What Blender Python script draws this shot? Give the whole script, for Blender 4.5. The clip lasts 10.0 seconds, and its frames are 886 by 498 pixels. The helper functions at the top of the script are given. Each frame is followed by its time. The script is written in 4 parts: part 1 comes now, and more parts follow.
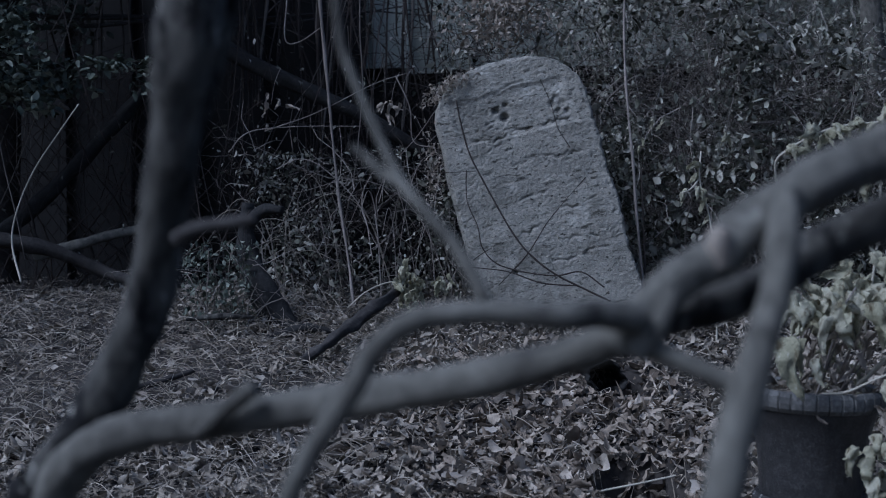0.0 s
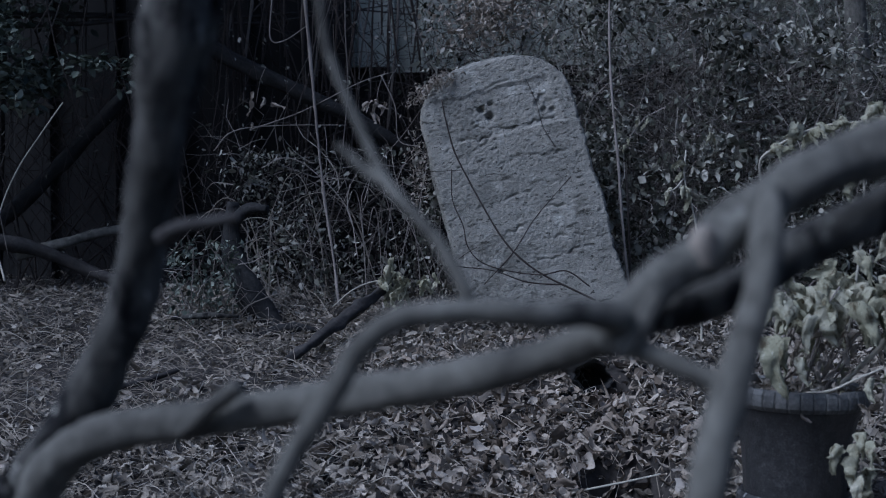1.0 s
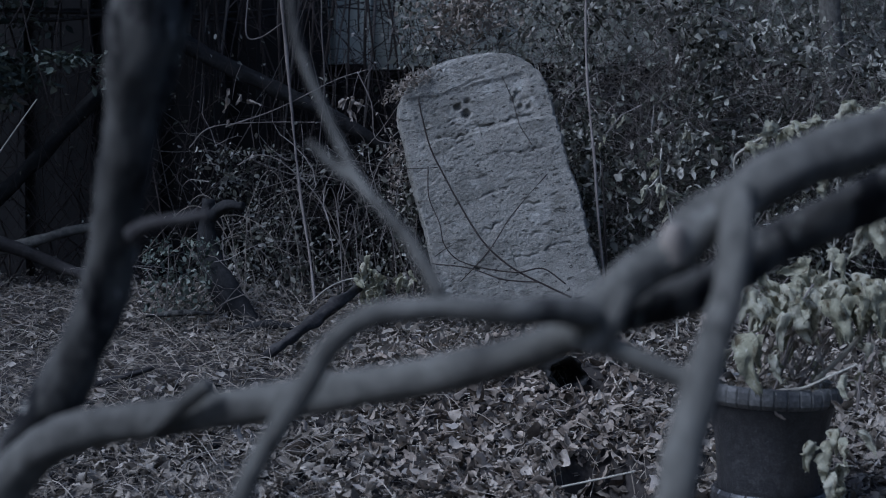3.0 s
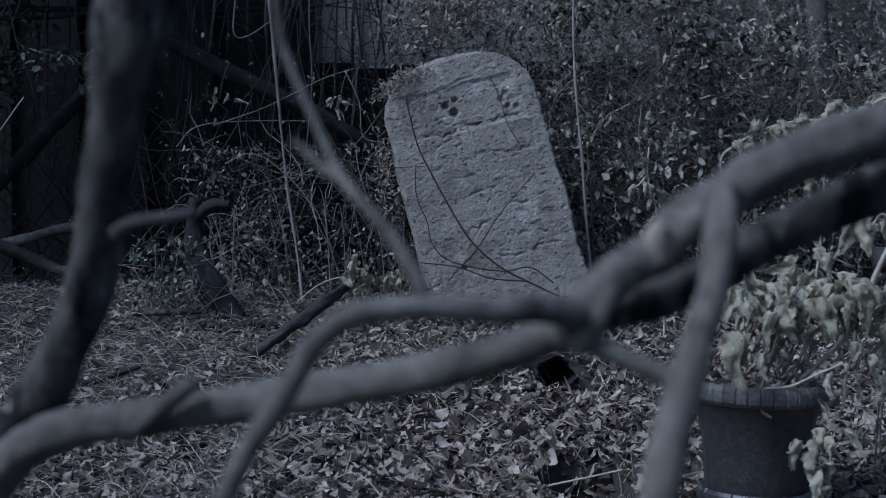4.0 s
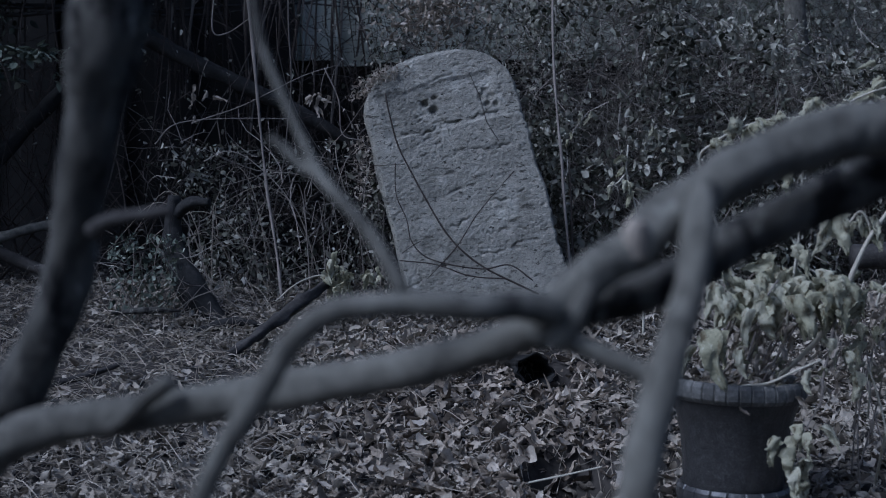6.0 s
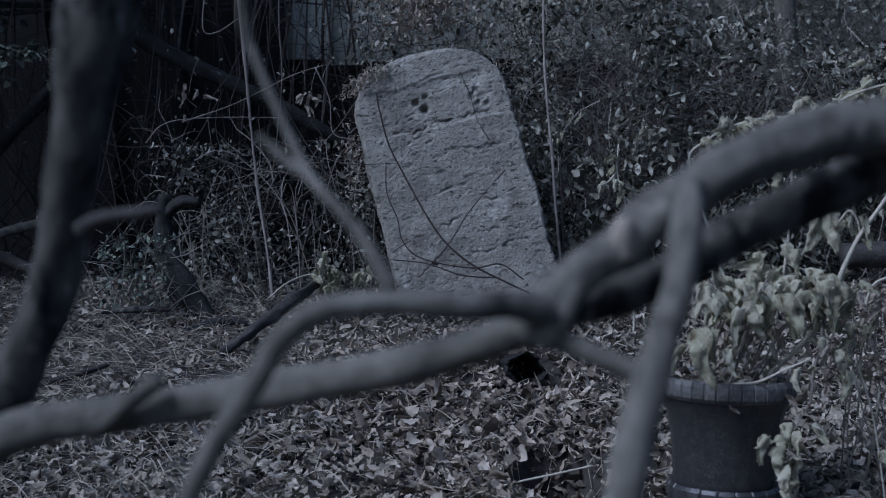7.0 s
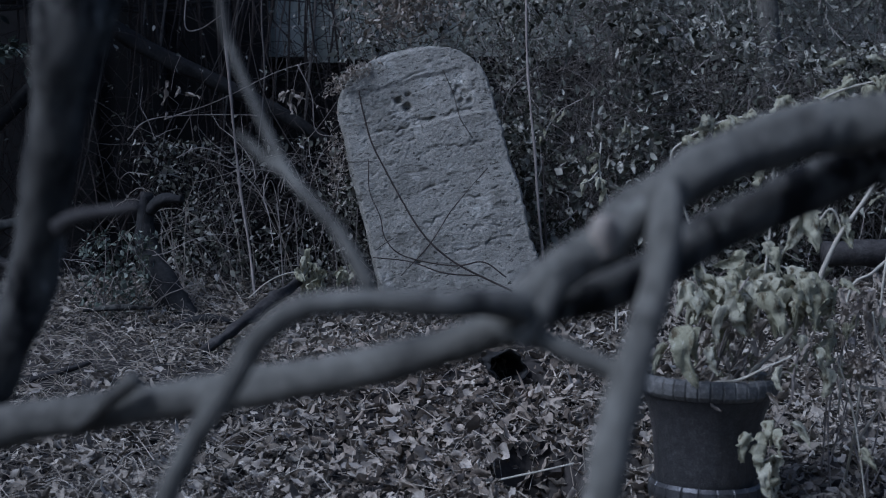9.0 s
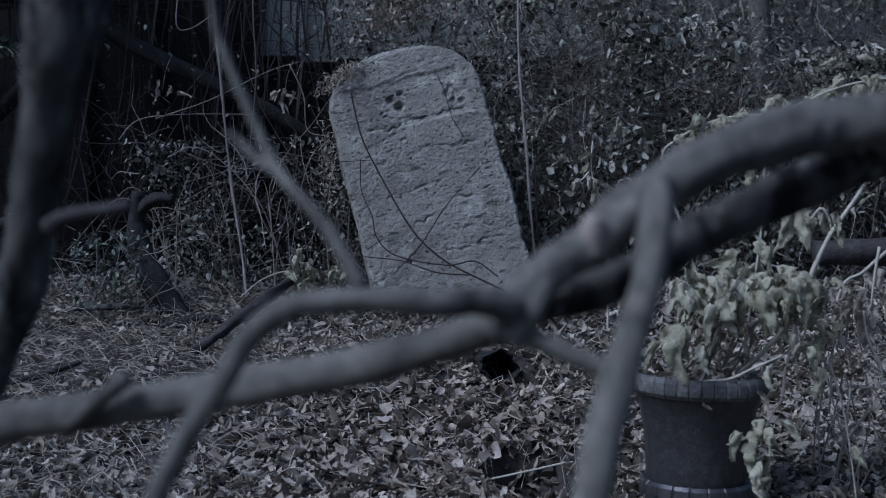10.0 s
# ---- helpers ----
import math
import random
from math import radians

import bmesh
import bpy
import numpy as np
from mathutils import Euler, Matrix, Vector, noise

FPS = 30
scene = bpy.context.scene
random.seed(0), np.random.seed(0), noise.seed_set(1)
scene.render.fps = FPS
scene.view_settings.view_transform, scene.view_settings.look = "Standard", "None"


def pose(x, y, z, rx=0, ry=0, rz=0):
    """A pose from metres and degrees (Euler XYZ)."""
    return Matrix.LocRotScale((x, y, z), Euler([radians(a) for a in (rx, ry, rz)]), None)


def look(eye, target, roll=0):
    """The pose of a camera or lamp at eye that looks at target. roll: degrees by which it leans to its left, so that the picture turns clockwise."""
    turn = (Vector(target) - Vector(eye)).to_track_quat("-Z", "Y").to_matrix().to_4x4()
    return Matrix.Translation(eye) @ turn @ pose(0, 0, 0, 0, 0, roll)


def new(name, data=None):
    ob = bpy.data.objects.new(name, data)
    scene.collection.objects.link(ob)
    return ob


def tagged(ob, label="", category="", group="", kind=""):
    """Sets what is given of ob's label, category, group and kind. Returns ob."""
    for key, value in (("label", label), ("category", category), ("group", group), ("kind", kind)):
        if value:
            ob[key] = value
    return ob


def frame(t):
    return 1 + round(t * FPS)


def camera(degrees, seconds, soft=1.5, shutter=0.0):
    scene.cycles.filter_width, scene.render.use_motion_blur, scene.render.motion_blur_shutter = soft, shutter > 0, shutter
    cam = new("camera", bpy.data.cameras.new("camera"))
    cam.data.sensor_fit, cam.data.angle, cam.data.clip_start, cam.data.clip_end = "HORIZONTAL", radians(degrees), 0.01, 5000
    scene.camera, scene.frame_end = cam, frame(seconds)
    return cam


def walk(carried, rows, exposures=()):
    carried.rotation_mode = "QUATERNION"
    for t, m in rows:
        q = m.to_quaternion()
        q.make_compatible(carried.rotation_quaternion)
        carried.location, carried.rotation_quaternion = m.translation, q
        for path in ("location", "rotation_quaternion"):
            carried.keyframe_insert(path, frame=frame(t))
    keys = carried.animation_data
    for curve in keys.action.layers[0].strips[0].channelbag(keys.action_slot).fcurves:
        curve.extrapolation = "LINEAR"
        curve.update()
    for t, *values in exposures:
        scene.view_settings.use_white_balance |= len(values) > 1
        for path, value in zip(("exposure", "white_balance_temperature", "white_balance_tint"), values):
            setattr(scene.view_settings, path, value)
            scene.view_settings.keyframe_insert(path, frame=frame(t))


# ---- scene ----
cam = camera(37.6, 10.0, soft=0.75)
cam.data.dof.use_dof, cam.data.dof.focus_distance, cam.data.dof.aperture_fstop = True, 3.5, 4.9
PATH = [
    (0, -0.0086, -0.0025, 0.6469, 88.247, 0.097, 2.618),
    (0.5, -0.0084, -0.0014, 0.6466, 88.223, 0.089, 2.26),
    (1, -0.0079, -0.0018, 0.6466, 88.207, 0.067, 1.984),
    (1.5, -0.0068, -0.0013, 0.6468, 88.181, 0.056, 1.734),
    (2, -0.0059, -0.0006, 0.6463, 88.163, 0.03, 1.493),
    (2.5, -0.0049, -0.0007, 0.6467, 88.129, 0.022, 1.248),
    (4, -0.001, -0.0001, 0.6464, 88.046, -0.039, 0.497),
    (4.5, -0.0009, 0.0006, 0.6458, 88.035, -0.007, 0.224),
    (5, 0.0, 0.0, 0.646, 87.998, 0.0, 0.001),
    (5.5, 0.0001, 0.0014, 0.6456, 87.975, -0.02, -0.194),
    (7, 0.0023, 0.0009, 0.6454, 87.92, -0.027, -0.764),
    (7.5, 0.0034, 0.0016, 0.6455, 87.893, -0.056, -0.954),
    (8, 0.0036, 0.0022, 0.6447, 87.886, -0.069, -1.138),
    (8.5, 0.0048, 0.002, 0.6451, 87.855, -0.079, -1.299),
    (9, 0.0055, 0.0024, 0.6454, 87.828, -0.086, -1.479),
    (9.5, 0.0059, 0.0026, 0.6455, 87.806, -0.097, -1.662),
    (10, 0.0064, 0.0015, 0.6451, 87.803, -0.091, -1.828),
]
EXPOSURE = (0.47, 4680, 15)
walk(cam, [(t, pose(x, y, z, rx, ry, rz)) for t, x, y, z, rx, ry, rz in PATH],
     [(0.0, *EXPOSURE), (10.0, *EXPOSURE)])

# world and sun: an overcast dusk, light from the upper left
world = bpy.data.worlds.new("sky")
scene.world = world
world.use_nodes = True
wn = world.node_tree
sky = wn.nodes.new("ShaderNodeTexSky")
sky.sky_type, sky.sun_disc = "NISHITA", False
sky.sun_elevation, sky.sun_rotation = radians(49.5), radians(-122)
sky.dust_density, sky.air_density = 4.0, 1.0
wn.links.new(sky.outputs[0], wn.nodes["Background"].inputs[0])
wn.nodes["Background"].inputs[1].default_value = 0.054
sun = new("sun", bpy.data.lights.new("sun", "SUN"))
sun.data.energy, sun.data.angle, sun.data.color = 1.7, radians(22), (1.0, 0.96, 0.9)
sun.matrix_world = look((-3.2, -2.0, 4.42), (0, 0.0, 0))


# ---- materials ----
def mat(name, colours, scale=20.0, rough=0.85, bump=0.3, vary="", vary_amount=0.5, stretch=(1, 1, 1), fine=6.0, thin=0.0, spec=0.25, grain=0.45, relief=0.004, stain_shade=()):
    """Noise-driven colour at two scales with relief; vary: 'island' or 'object' shifts the tone from piece to piece; stain: rows of colour, scale, from, to, stretch."""
    m = bpy.data.materials.new(name)
    m.use_nodes = True
    nt = m.node_tree
    N, L = nt.nodes, nt.links
    bsdf = N["Principled BSDF"]
    tex = N.new("ShaderNodeTexCoord")
    mp = N.new("ShaderNodeMapping")
    mp.inputs["Scale"].default_value = stretch
    L.new(tex.outputs["Object"], mp.inputs[0])
    big, small = N.new("ShaderNodeTexNoise"), N.new("ShaderNodeTexNoise")
    for n, s, d in ((big, scale, 5.0), (small, scale * fine, 4.0)):
        n.inputs["Scale"].default_value, n.inputs["Detail"].default_value, n.inputs["Roughness"].default_value = s, d, 0.62
        L.new(mp.outputs[0], n.inputs["Vector"])
    mix = N.new("ShaderNodeMath")
    mix.operation = "MULTIPLY_ADD"
    mix.inputs[1].default_value = grain
    half = N.new("ShaderNodeMath")
    half.operation = "MULTIPLY"
    half.inputs[1].default_value = 1 - grain
    L.new(big.outputs[0], half.inputs[0])
    L.new(small.outputs[0], mix.inputs[0])
    L.new(half.outputs[0], mix.inputs[2])
    value = mix.outputs[0]
    if vary:
        if vary == "island":
            src = N.new("ShaderNodeNewGeometry").outputs["Random Per Island"]
        else:
            src = N.new("ShaderNodeObjectInfo").outputs["Random"]
        blend = N.new("ShaderNodeMix")
        blend.inputs[0].default_value = vary_amount
        L.new(value, blend.inputs[2])
        L.new(src, blend.inputs[3])
        value = blend.outputs[0]
    ramp = N.new("ShaderNodeValToRGB")
    while len(ramp.color_ramp.elements) < len(colours):
        ramp.color_ramp.elements.new(0.5)
    lo, hi = (0.28, 0.72) if not vary else (0.28 * (1 - vary_amount), 1 - 0.28 * (1 - vary_amount))
    for i, (e, c) in enumerate(zip(ramp.color_ramp.elements, colours)):
        e.position = lo + (hi - lo) * i / (len(colours) - 1)
        e.color = (*c, 1)
    L.new(value, ramp.inputs[0])
    paint = ramp.outputs[0]
    # these blotches give stains and mottling, and on the trunk bark its shade
    for colour, size, start, end, ratio in stain_shade:
        smap, spot, cover, over = N.new("ShaderNodeMapping"), N.new("ShaderNodeTexNoise"), N.new("ShaderNodeMapRange"), N.new("ShaderNodeMix")
        smap.inputs["Scale"].default_value = ratio
        smap.inputs["Location"].default_value = (size * 0.37, size * 0.11, 3.0)
        spot.inputs["Scale"].default_value, spot.inputs["Detail"].default_value, spot.inputs["Roughness"].default_value = size, 6.0, 0.65
        cover.inputs["From Min"].default_value, cover.inputs["From Max"].default_value = start, end
        over.data_type = "RGBA"
        L.new(tex.outputs["Object"], smap.inputs[0])
        L.new(smap.outputs[0], spot.inputs["Vector"])
        L.new(spot.outputs[0], cover.inputs["Value"])
        L.new(cover.outputs[0], over.inputs[0])
        L.new(paint, over.inputs[6])
        over.inputs[7].default_value = (*colour, 1)
        paint = over.outputs[2]
    L.new(paint, bsdf.inputs["Base Color"])
    bsdf.inputs["Roughness"].default_value = rough
    bsdf.inputs["Specular IOR Level"].default_value = spec
    bp = N.new("ShaderNodeBump")
    bp.inputs["Strength"].default_value, bp.inputs["Distance"].default_value = bump, relief
    L.new(mix.outputs[0], bp.inputs["Height"])
    L.new(bp.outputs[0], bsdf.inputs["Normal"])
    if thin:
        tr = N.new("ShaderNodeBsdfTranslucent")
        L.new(paint, tr.inputs[0])
        ms = N.new("ShaderNodeMixShader")
        ms.inputs[0].default_value = thin
        L.new(bsdf.outputs[0], ms.inputs[1])
        L.new(tr.outputs[0], ms.inputs[2])
        L.new(ms.outputs[0], N["Material Output"].inputs[0])
    return m


STONE = mat("weathered_stone", [(0.06, 0.056, 0.044), (0.225, 0.214, 0.179), (0.315, 0.30, 0.253), (0.41, 0.393, 0.333)], 12, 0.95, 1.0, fine=17, stretch=(1, 1, 1.4), grain=0.62, relief=0.008,
            stain_shade=(((0.15, 0.143, 0.118), 6, 0.52, 0.70, (1, 1, 1.5)), ((0.42, 0.403, 0.345), 11, 0.56, 0.72, (1, 1, 1)), ((0.075, 0.071, 0.058), 26, 0.585, 0.65, (0.6, 1, 2.2)), ((0.06, 0.056, 0.046), 60, 0.595, 0.65, (0.8, 1, 1.5))))
SOIL = mat("soil", [(0.012, 0.011, 0.009), (0.03, 0.026, 0.022), (0.06, 0.053, 0.045)], 14, 0.95, 0.8)
LITTER = mat("dead_leaf", [(0.035, 0.029, 0.021), (0.135, 0.115, 0.088), (0.24, 0.21, 0.165), (0.34, 0.305, 0.247), (0.55, 0.505, 0.42)], 60, 0.88, 0.5, "island", 0.5, thin=0.12, stain_shade=(((0.04, 0.031, 0.024), 130, 0.58, 0.75, (1, 1, 1)),))
HEAP = mat("brown_oak_leaf", [(0.03, 0.024, 0.017), (0.12, 0.096, 0.071), (0.235, 0.195, 0.149), (0.34, 0.293, 0.232), (0.54, 0.484, 0.398)], 55, 0.86, 0.5, "island", 0.55, thin=0.12, stain_shade=(((0.05, 0.034, 0.024), 120, 0.58, 0.75, (1, 1, 1)),))
LITTER_PIECE = mat("dead_leaf_piece", [(0.10, 0.084, 0.065), (0.18, 0.155, 0.123), (0.26, 0.23, 0.19), (0.36, 0.327, 0.278)], 3, 0.8, 0.5, "object", 0.6, thin=0.12)
STRAW = mat("dry_grass", [(0.08, 0.066, 0.048), (0.22, 0.19, 0.148), (0.40, 0.362, 0.295)], 25, 0.75, 0.2, "island", 0.7)
TWIG = mat("twig_bark", [(0.025, 0.021, 0.017), (0.12, 0.105, 0.088), (0.36, 0.325, 0.28)], 30, 0.85, 0.4, "island", 0.7)
VINE = mat("vine_bark", [(0.10, 0.085, 0.07), (0.20, 0.175, 0.15), (0.33, 0.30, 0.26)], 30, 0.85, 0.5, stretch=(1, 1, 0.2))
# dark stems' own bark; in the hollow it also stands in for shade
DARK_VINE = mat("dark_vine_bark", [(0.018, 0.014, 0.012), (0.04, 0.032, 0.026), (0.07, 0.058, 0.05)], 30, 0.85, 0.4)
BARK = mat("branch_bark", [(0.035, 0.031, 0.026), (0.072, 0.068, 0.056), (0.12, 0.114, 0.094), (0.172, 0.164, 0.136)], 9, 0.9, 1.0, fine=8, stretch=(1, 1, 0.6),
           stain_shade=(((0.03, 0.028, 0.023), 15, 0.56, 0.68, (1, 1, 1)), ((0.25, 0.24, 0.20), 28, 0.62, 0.74, (1, 1, 1))))
# near-black patches: mottled bark, plus the trunk's shaded side put into colour
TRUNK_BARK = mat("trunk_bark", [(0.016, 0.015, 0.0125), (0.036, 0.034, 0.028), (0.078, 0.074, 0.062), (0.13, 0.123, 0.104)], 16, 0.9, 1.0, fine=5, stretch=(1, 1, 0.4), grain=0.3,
                 stain_shade=(((0.006, 0.0056, 0.005), 24, 0.47, 0.56, (1, 1, 0.45)), ((0.26, 0.25, 0.21), 42, 0.61, 0.70, (1, 1, 0.7))))
DARK_BARK = mat("rotten_bark", [(0.012, 0.011, 0.010), (0.032, 0.029, 0.026), (0.075, 0.07, 0.063)], 14, 0.9, 1.0)
CUT_WOOD = mat("broken_wood", [(0.20, 0.17, 0.13), (0.32, 0.28, 0.23)], 40, 0.85, 0.6)
IVY = mat("shrub_leaf", [(0.014, 0.016, 0.011), (0.068, 0.07, 0.052), (0.17, 0.166, 0.131), (0.28, 0.27, 0.22), (0.43, 0.41, 0.345)], 30, 0.8, 0.3, "island", 0.8, thin=0.06, spec=0.12)
DRY_LEAF = mat("withered_leaf", [(0.14, 0.115, 0.085), (0.28, 0.24, 0.19), (0.42, 0.375, 0.31)], 30, 0.75, 0.4, "island", 0.7, thin=0.15)
PALE = mat("wilted_leaf", [(0.16, 0.15, 0.092), (0.325, 0.314, 0.212), (0.42, 0.404, 0.297), (0.53, 0.508, 0.393)], 4, 0.9, 1.0, "object", 0.3, thin=0.3, spec=0.05, stain_shade=(((0.10, 0.083, 0.05), 4.5, 0.53, 0.66, (1, 1, 0.5)), ((0.64, 0.61, 0.49), 8, 0.6, 0.72, (1, 1, 0.35))))
PALE_STEM = mat("wilted_stem", [(0.28, 0.26, 0.20), (0.46, 0.43, 0.35)], 40, 0.75, 0.3)
EVERGREEN = mat("evergreen_leaf", [(0.02, 0.028, 0.02), (0.085, 0.10, 0.076), (0.27, 0.29, 0.225)], 25, 0.55, 0.3, "island", 0.8, thin=0.1)
POT = mat("pot_clay", [(0.013, 0.013, 0.013), (0.028, 0.0273, 0.0265), (0.062, 0.061, 0.058)], 60, 0.36, 0.6, fine=4, spec=0.5, relief=0.003, stain_shade=(((0.05, 0.049, 0.046), 14, 0.56, 0.76, (1, 1, 0.35)), ((0.06, 0.058, 0.054), 90, 0.62, 0.7, (1, 1, 1))))
# dark wood; also colours the shaded gap under the leaves
DARK_WOOD = mat("near_black_wood", [(0.007, 0.007, 0.0065), (0.017, 0.0165, 0.0155), (0.04, 0.039, 0.036)], 20, 0.9, 1.0)
POT_RIM = mat("pot_rim_worn", [(0.03, 0.03, 0.028), (0.09, 0.088, 0.08), (0.22, 0.215, 0.195)], 22, 0.6, 0.6, spec=0.35)
FENCE = mat("weathered_board", [(0.17, 0.178, 0.15), (0.32, 0.333, 0.28), (0.43, 0.445, 0.38)], 7, 0.85, 0.5, "object", 0.35, stretch=(3, 3, 0.25))
CLIMBER = mat("climber_leaf", [(0.07, 0.074, 0.054), (0.21, 0.212, 0.164), (0.33, 0.325, 0.262), (0.43, 0.418, 0.35)], 30, 0.85, 0.3, "island", 0.8, thin=0.2)
# near-black board colour stands in for the shade deep in the hollow
SHADE_BOARD = mat("shade_dark_board", [(0.005, 0.005, 0.005), (0.011, 0.0105, 0.010), (0.022, 0.021, 0.019)], 7, 0.85, 0.5, "object", 0.35, stretch=(3, 3, 0.25))


# ---- mesh helpers ----
rng = np.random.default_rng(7)


def mesh_of(name, verts, faces, material, smooth=False):
    me = bpy.data.meshes.new(name)
    me.from_pydata([tuple(v) for v in verts], [], [tuple(f) for f in faces])
    me.materials.append(material)
    if smooth:
        me.polygons.foreach_set("use_smooth", [True] * len(me.polygons))
    me.update()
    return me


def part(name, verts, faces, material, parent=None, label="", smooth=False):
    ob = new(name, mesh_of(name, verts, faces, material, smooth))
    ob.parent = parent
    return tagged(ob, label)


def empty(name, at, label, category, group="", kind=""):
    ob = new(name)
    ob.empty_display_size = 0.05
    ob.location = at
    return tagged(ob, label, category, group, kind)


def local(points, origin):
    return np.asarray(points, float) - np.asarray(origin, float)


class Soup:
    """Collects pieces for one mesh."""

    def __init__(self):
        self.v, self.f, self.n = [], [], 0

    def add(self, v, f):
        v, f = np.asarray(v, float), np.asarray(f)
        self.v.append(v)
        self.f.extend((f + self.n).tolist())
        self.n += len(v)

    def verts(self):
        return np.concatenate(self.v)


def spline(points, per=6):
    """Catmull-Rom through the points."""
    p = np.asarray(points, float)
    p = np.vstack([2 * p[0] - p[1], p, 2 * p[-1] - p[-2]])
    out = []
    for i in range(1, len(p) - 2):
        for s in np.arange(per) / per:
            a, b, c, d = p[i - 1:i + 3]
            out.append(0.5 * (2 * b + (c - a) * s + (2 * a - 5 * b + 4 * c - d) * s * s + (3 * b - a - 3 * c + d) * s ** 3))
    out.append(p[-2])
    return np.array(out)


def tube(line, radii, sides=5, rough=0.0, seed=0, closed=True):
    """A round skin along a line; rough: how far knots and hollows move it, as a share of the radius."""
    line = np.asarray(line, float)
    n = len(line)
    radii = np.interp(np.linspace(0, 1, n), np.linspace(0, 1, len(radii)), radii) if not np.isscalar(radii) else np.full(n, radii)
    tan = np.gradient(line, axis=0)
    tan /= np.linalg.norm(tan, axis=1)[:, None] + 1e-9
    ref = np.array((0.31, 0.2, 0.93)) if abs(tan[:, 2]).mean() < 0.8 else np.array((0.9, 0.3, 0.1))
    u = np.cross(tan, ref)
    u /= np.linalg.norm(u, axis=1)[:, None] + 1e-9
    w = np.cross(tan, u)
    ang = np.arange(sides) * 2 * np.pi / sides
    ring = np.cos(ang)[None, :, None] * u[:, None, :] + np.sin(ang)[None, :, None] * w[:, None, :]
    r = np.repeat(radii[:, None], sides, 1)
    if rough:
        for i in range(n):
            for j in range(sides):
                q = Vector(line[i] * 9 + ring[i, j] * radii[i] * 48) + Vector((seed * 3.7, 0, 0))
                knots = noise.noise(Vector(line[i]) * 26 + Vector((0, seed * 2.3, 0)))
                r[i, j] *= 1 + rough * (1.1 * noise.noise(q) + 0.7 * noise.noise(q * 2.3) + 0.4 * noise.noise(Vector(line[i] + ring[i, j] * radii[i]) * 130) + 0.55 * knots)
    v = (line[:, None, :] + ring * r[:, :, None]).reshape(-1, 3)
    i, j = np.meshgrid(np.arange(n - 1), np.arange(sides), indexing="ij")
    a, b = i * sides + j, i * sides + (j + 1) % sides
    f = np.stack([a, b, b + sides, a + sides], -1).reshape(-1, 4).tolist()
    if closed:
        v = np.vstack([v, line[0], line[-1]])
        e = n * sides
        f += [[e, (k + 1) % sides, k, k] for k in range(sides)] + [[e + 1, e - sides + k, e - sides + (k + 1) % sides, e - sides + k] for k in range(sides)]
        f = [q if len(set(q)) == 4 else list(dict.fromkeys(q)) for q in f]
    return v, f


class Tubes(Soup):
    def tube(self, line, radii, sides=4):
        v, f = tube(line, radii, sides, closed=False)
        self.add(v, f)


def turns(yaw, pitch, roll):
    cy, sy, cp, sp, cr, sr = np.cos(yaw), np.sin(yaw), np.cos(pitch), np.sin(pitch), np.cos(roll), np.sin(roll)
    z, o = np.zeros_like(cy), np.ones_like(cy)
    rz = np.stack([cy, -sy, z, sy, cy, z, z, z, o], -1).reshape(-1, 3, 3)
    ry = np.stack([cp, z, sp, z, o, z, -sp, z, cp], -1).reshape(-1, 3, 3)
    rx = np.stack([o, z, z, z, cr, -sr, z, sr, cr], -1).reshape(-1, 3, 3)
    return rz @ ry @ rx


LEAF_T = np.array([0.0, 0.17, 0.17, 0.17, 0.45, 0.45, 0.45, 0.76, 0.76, 0.76, 1.0])
LEAF_S = np.array([0.0, 0.72, 0.0, -0.72, 1.0, 0.0, -1.0, 0.62, 0.0, -0.62, 0.0])
LEAF_F = np.array([(0, 2, 1), (0, 3, 2), (1, 2, 5), (1, 5, 4), (2, 3, 6), (2, 6, 5), (4, 5, 8), (4, 8, 7), (5, 6, 9), (5, 9, 8), (7, 8, 10), (8, 9, 10)])


def leaves(pos, yaw, pitch, roll, length, aspect, curl, fold):
    """Leaves with a folded midrib and a curled length, each from its stalk at pos along its turned x axis. All arguments are arrays."""
    n = len(pos)
    t = LEAF_T[None, :] * np.ones((n, 1))
    s = LEAF_S[None, :] * np.clip(1 + 0.16 * rng.standard_normal((n, 11)), 0.3, 1.6)
    wide = length * aspect * 0.5
    x = t * length[:, None] * (1 - 0.15 * np.abs(curl[:, None]) * t)
    y = s * wide[:, None] + (rng.normal(0, 0.12, n) * length)[:, None] * t * t
    z = np.abs(s) * wide[:, None] * fold[:, None] + curl[:, None] * length[:, None] * (t - 0.35) ** 2 + 0.035 * length[:, None] * rng.standard_normal((n, 11))
    v = np.einsum("nij,nkj->nki", turns(yaw, pitch, roll), np.stack([x, y, z], -1)) + pos[:, None, :]
    f = (LEAF_F[None] + 11 * np.arange(n)[:, None, None]).reshape(-1, 3)
    return v.reshape(-1, 3), f


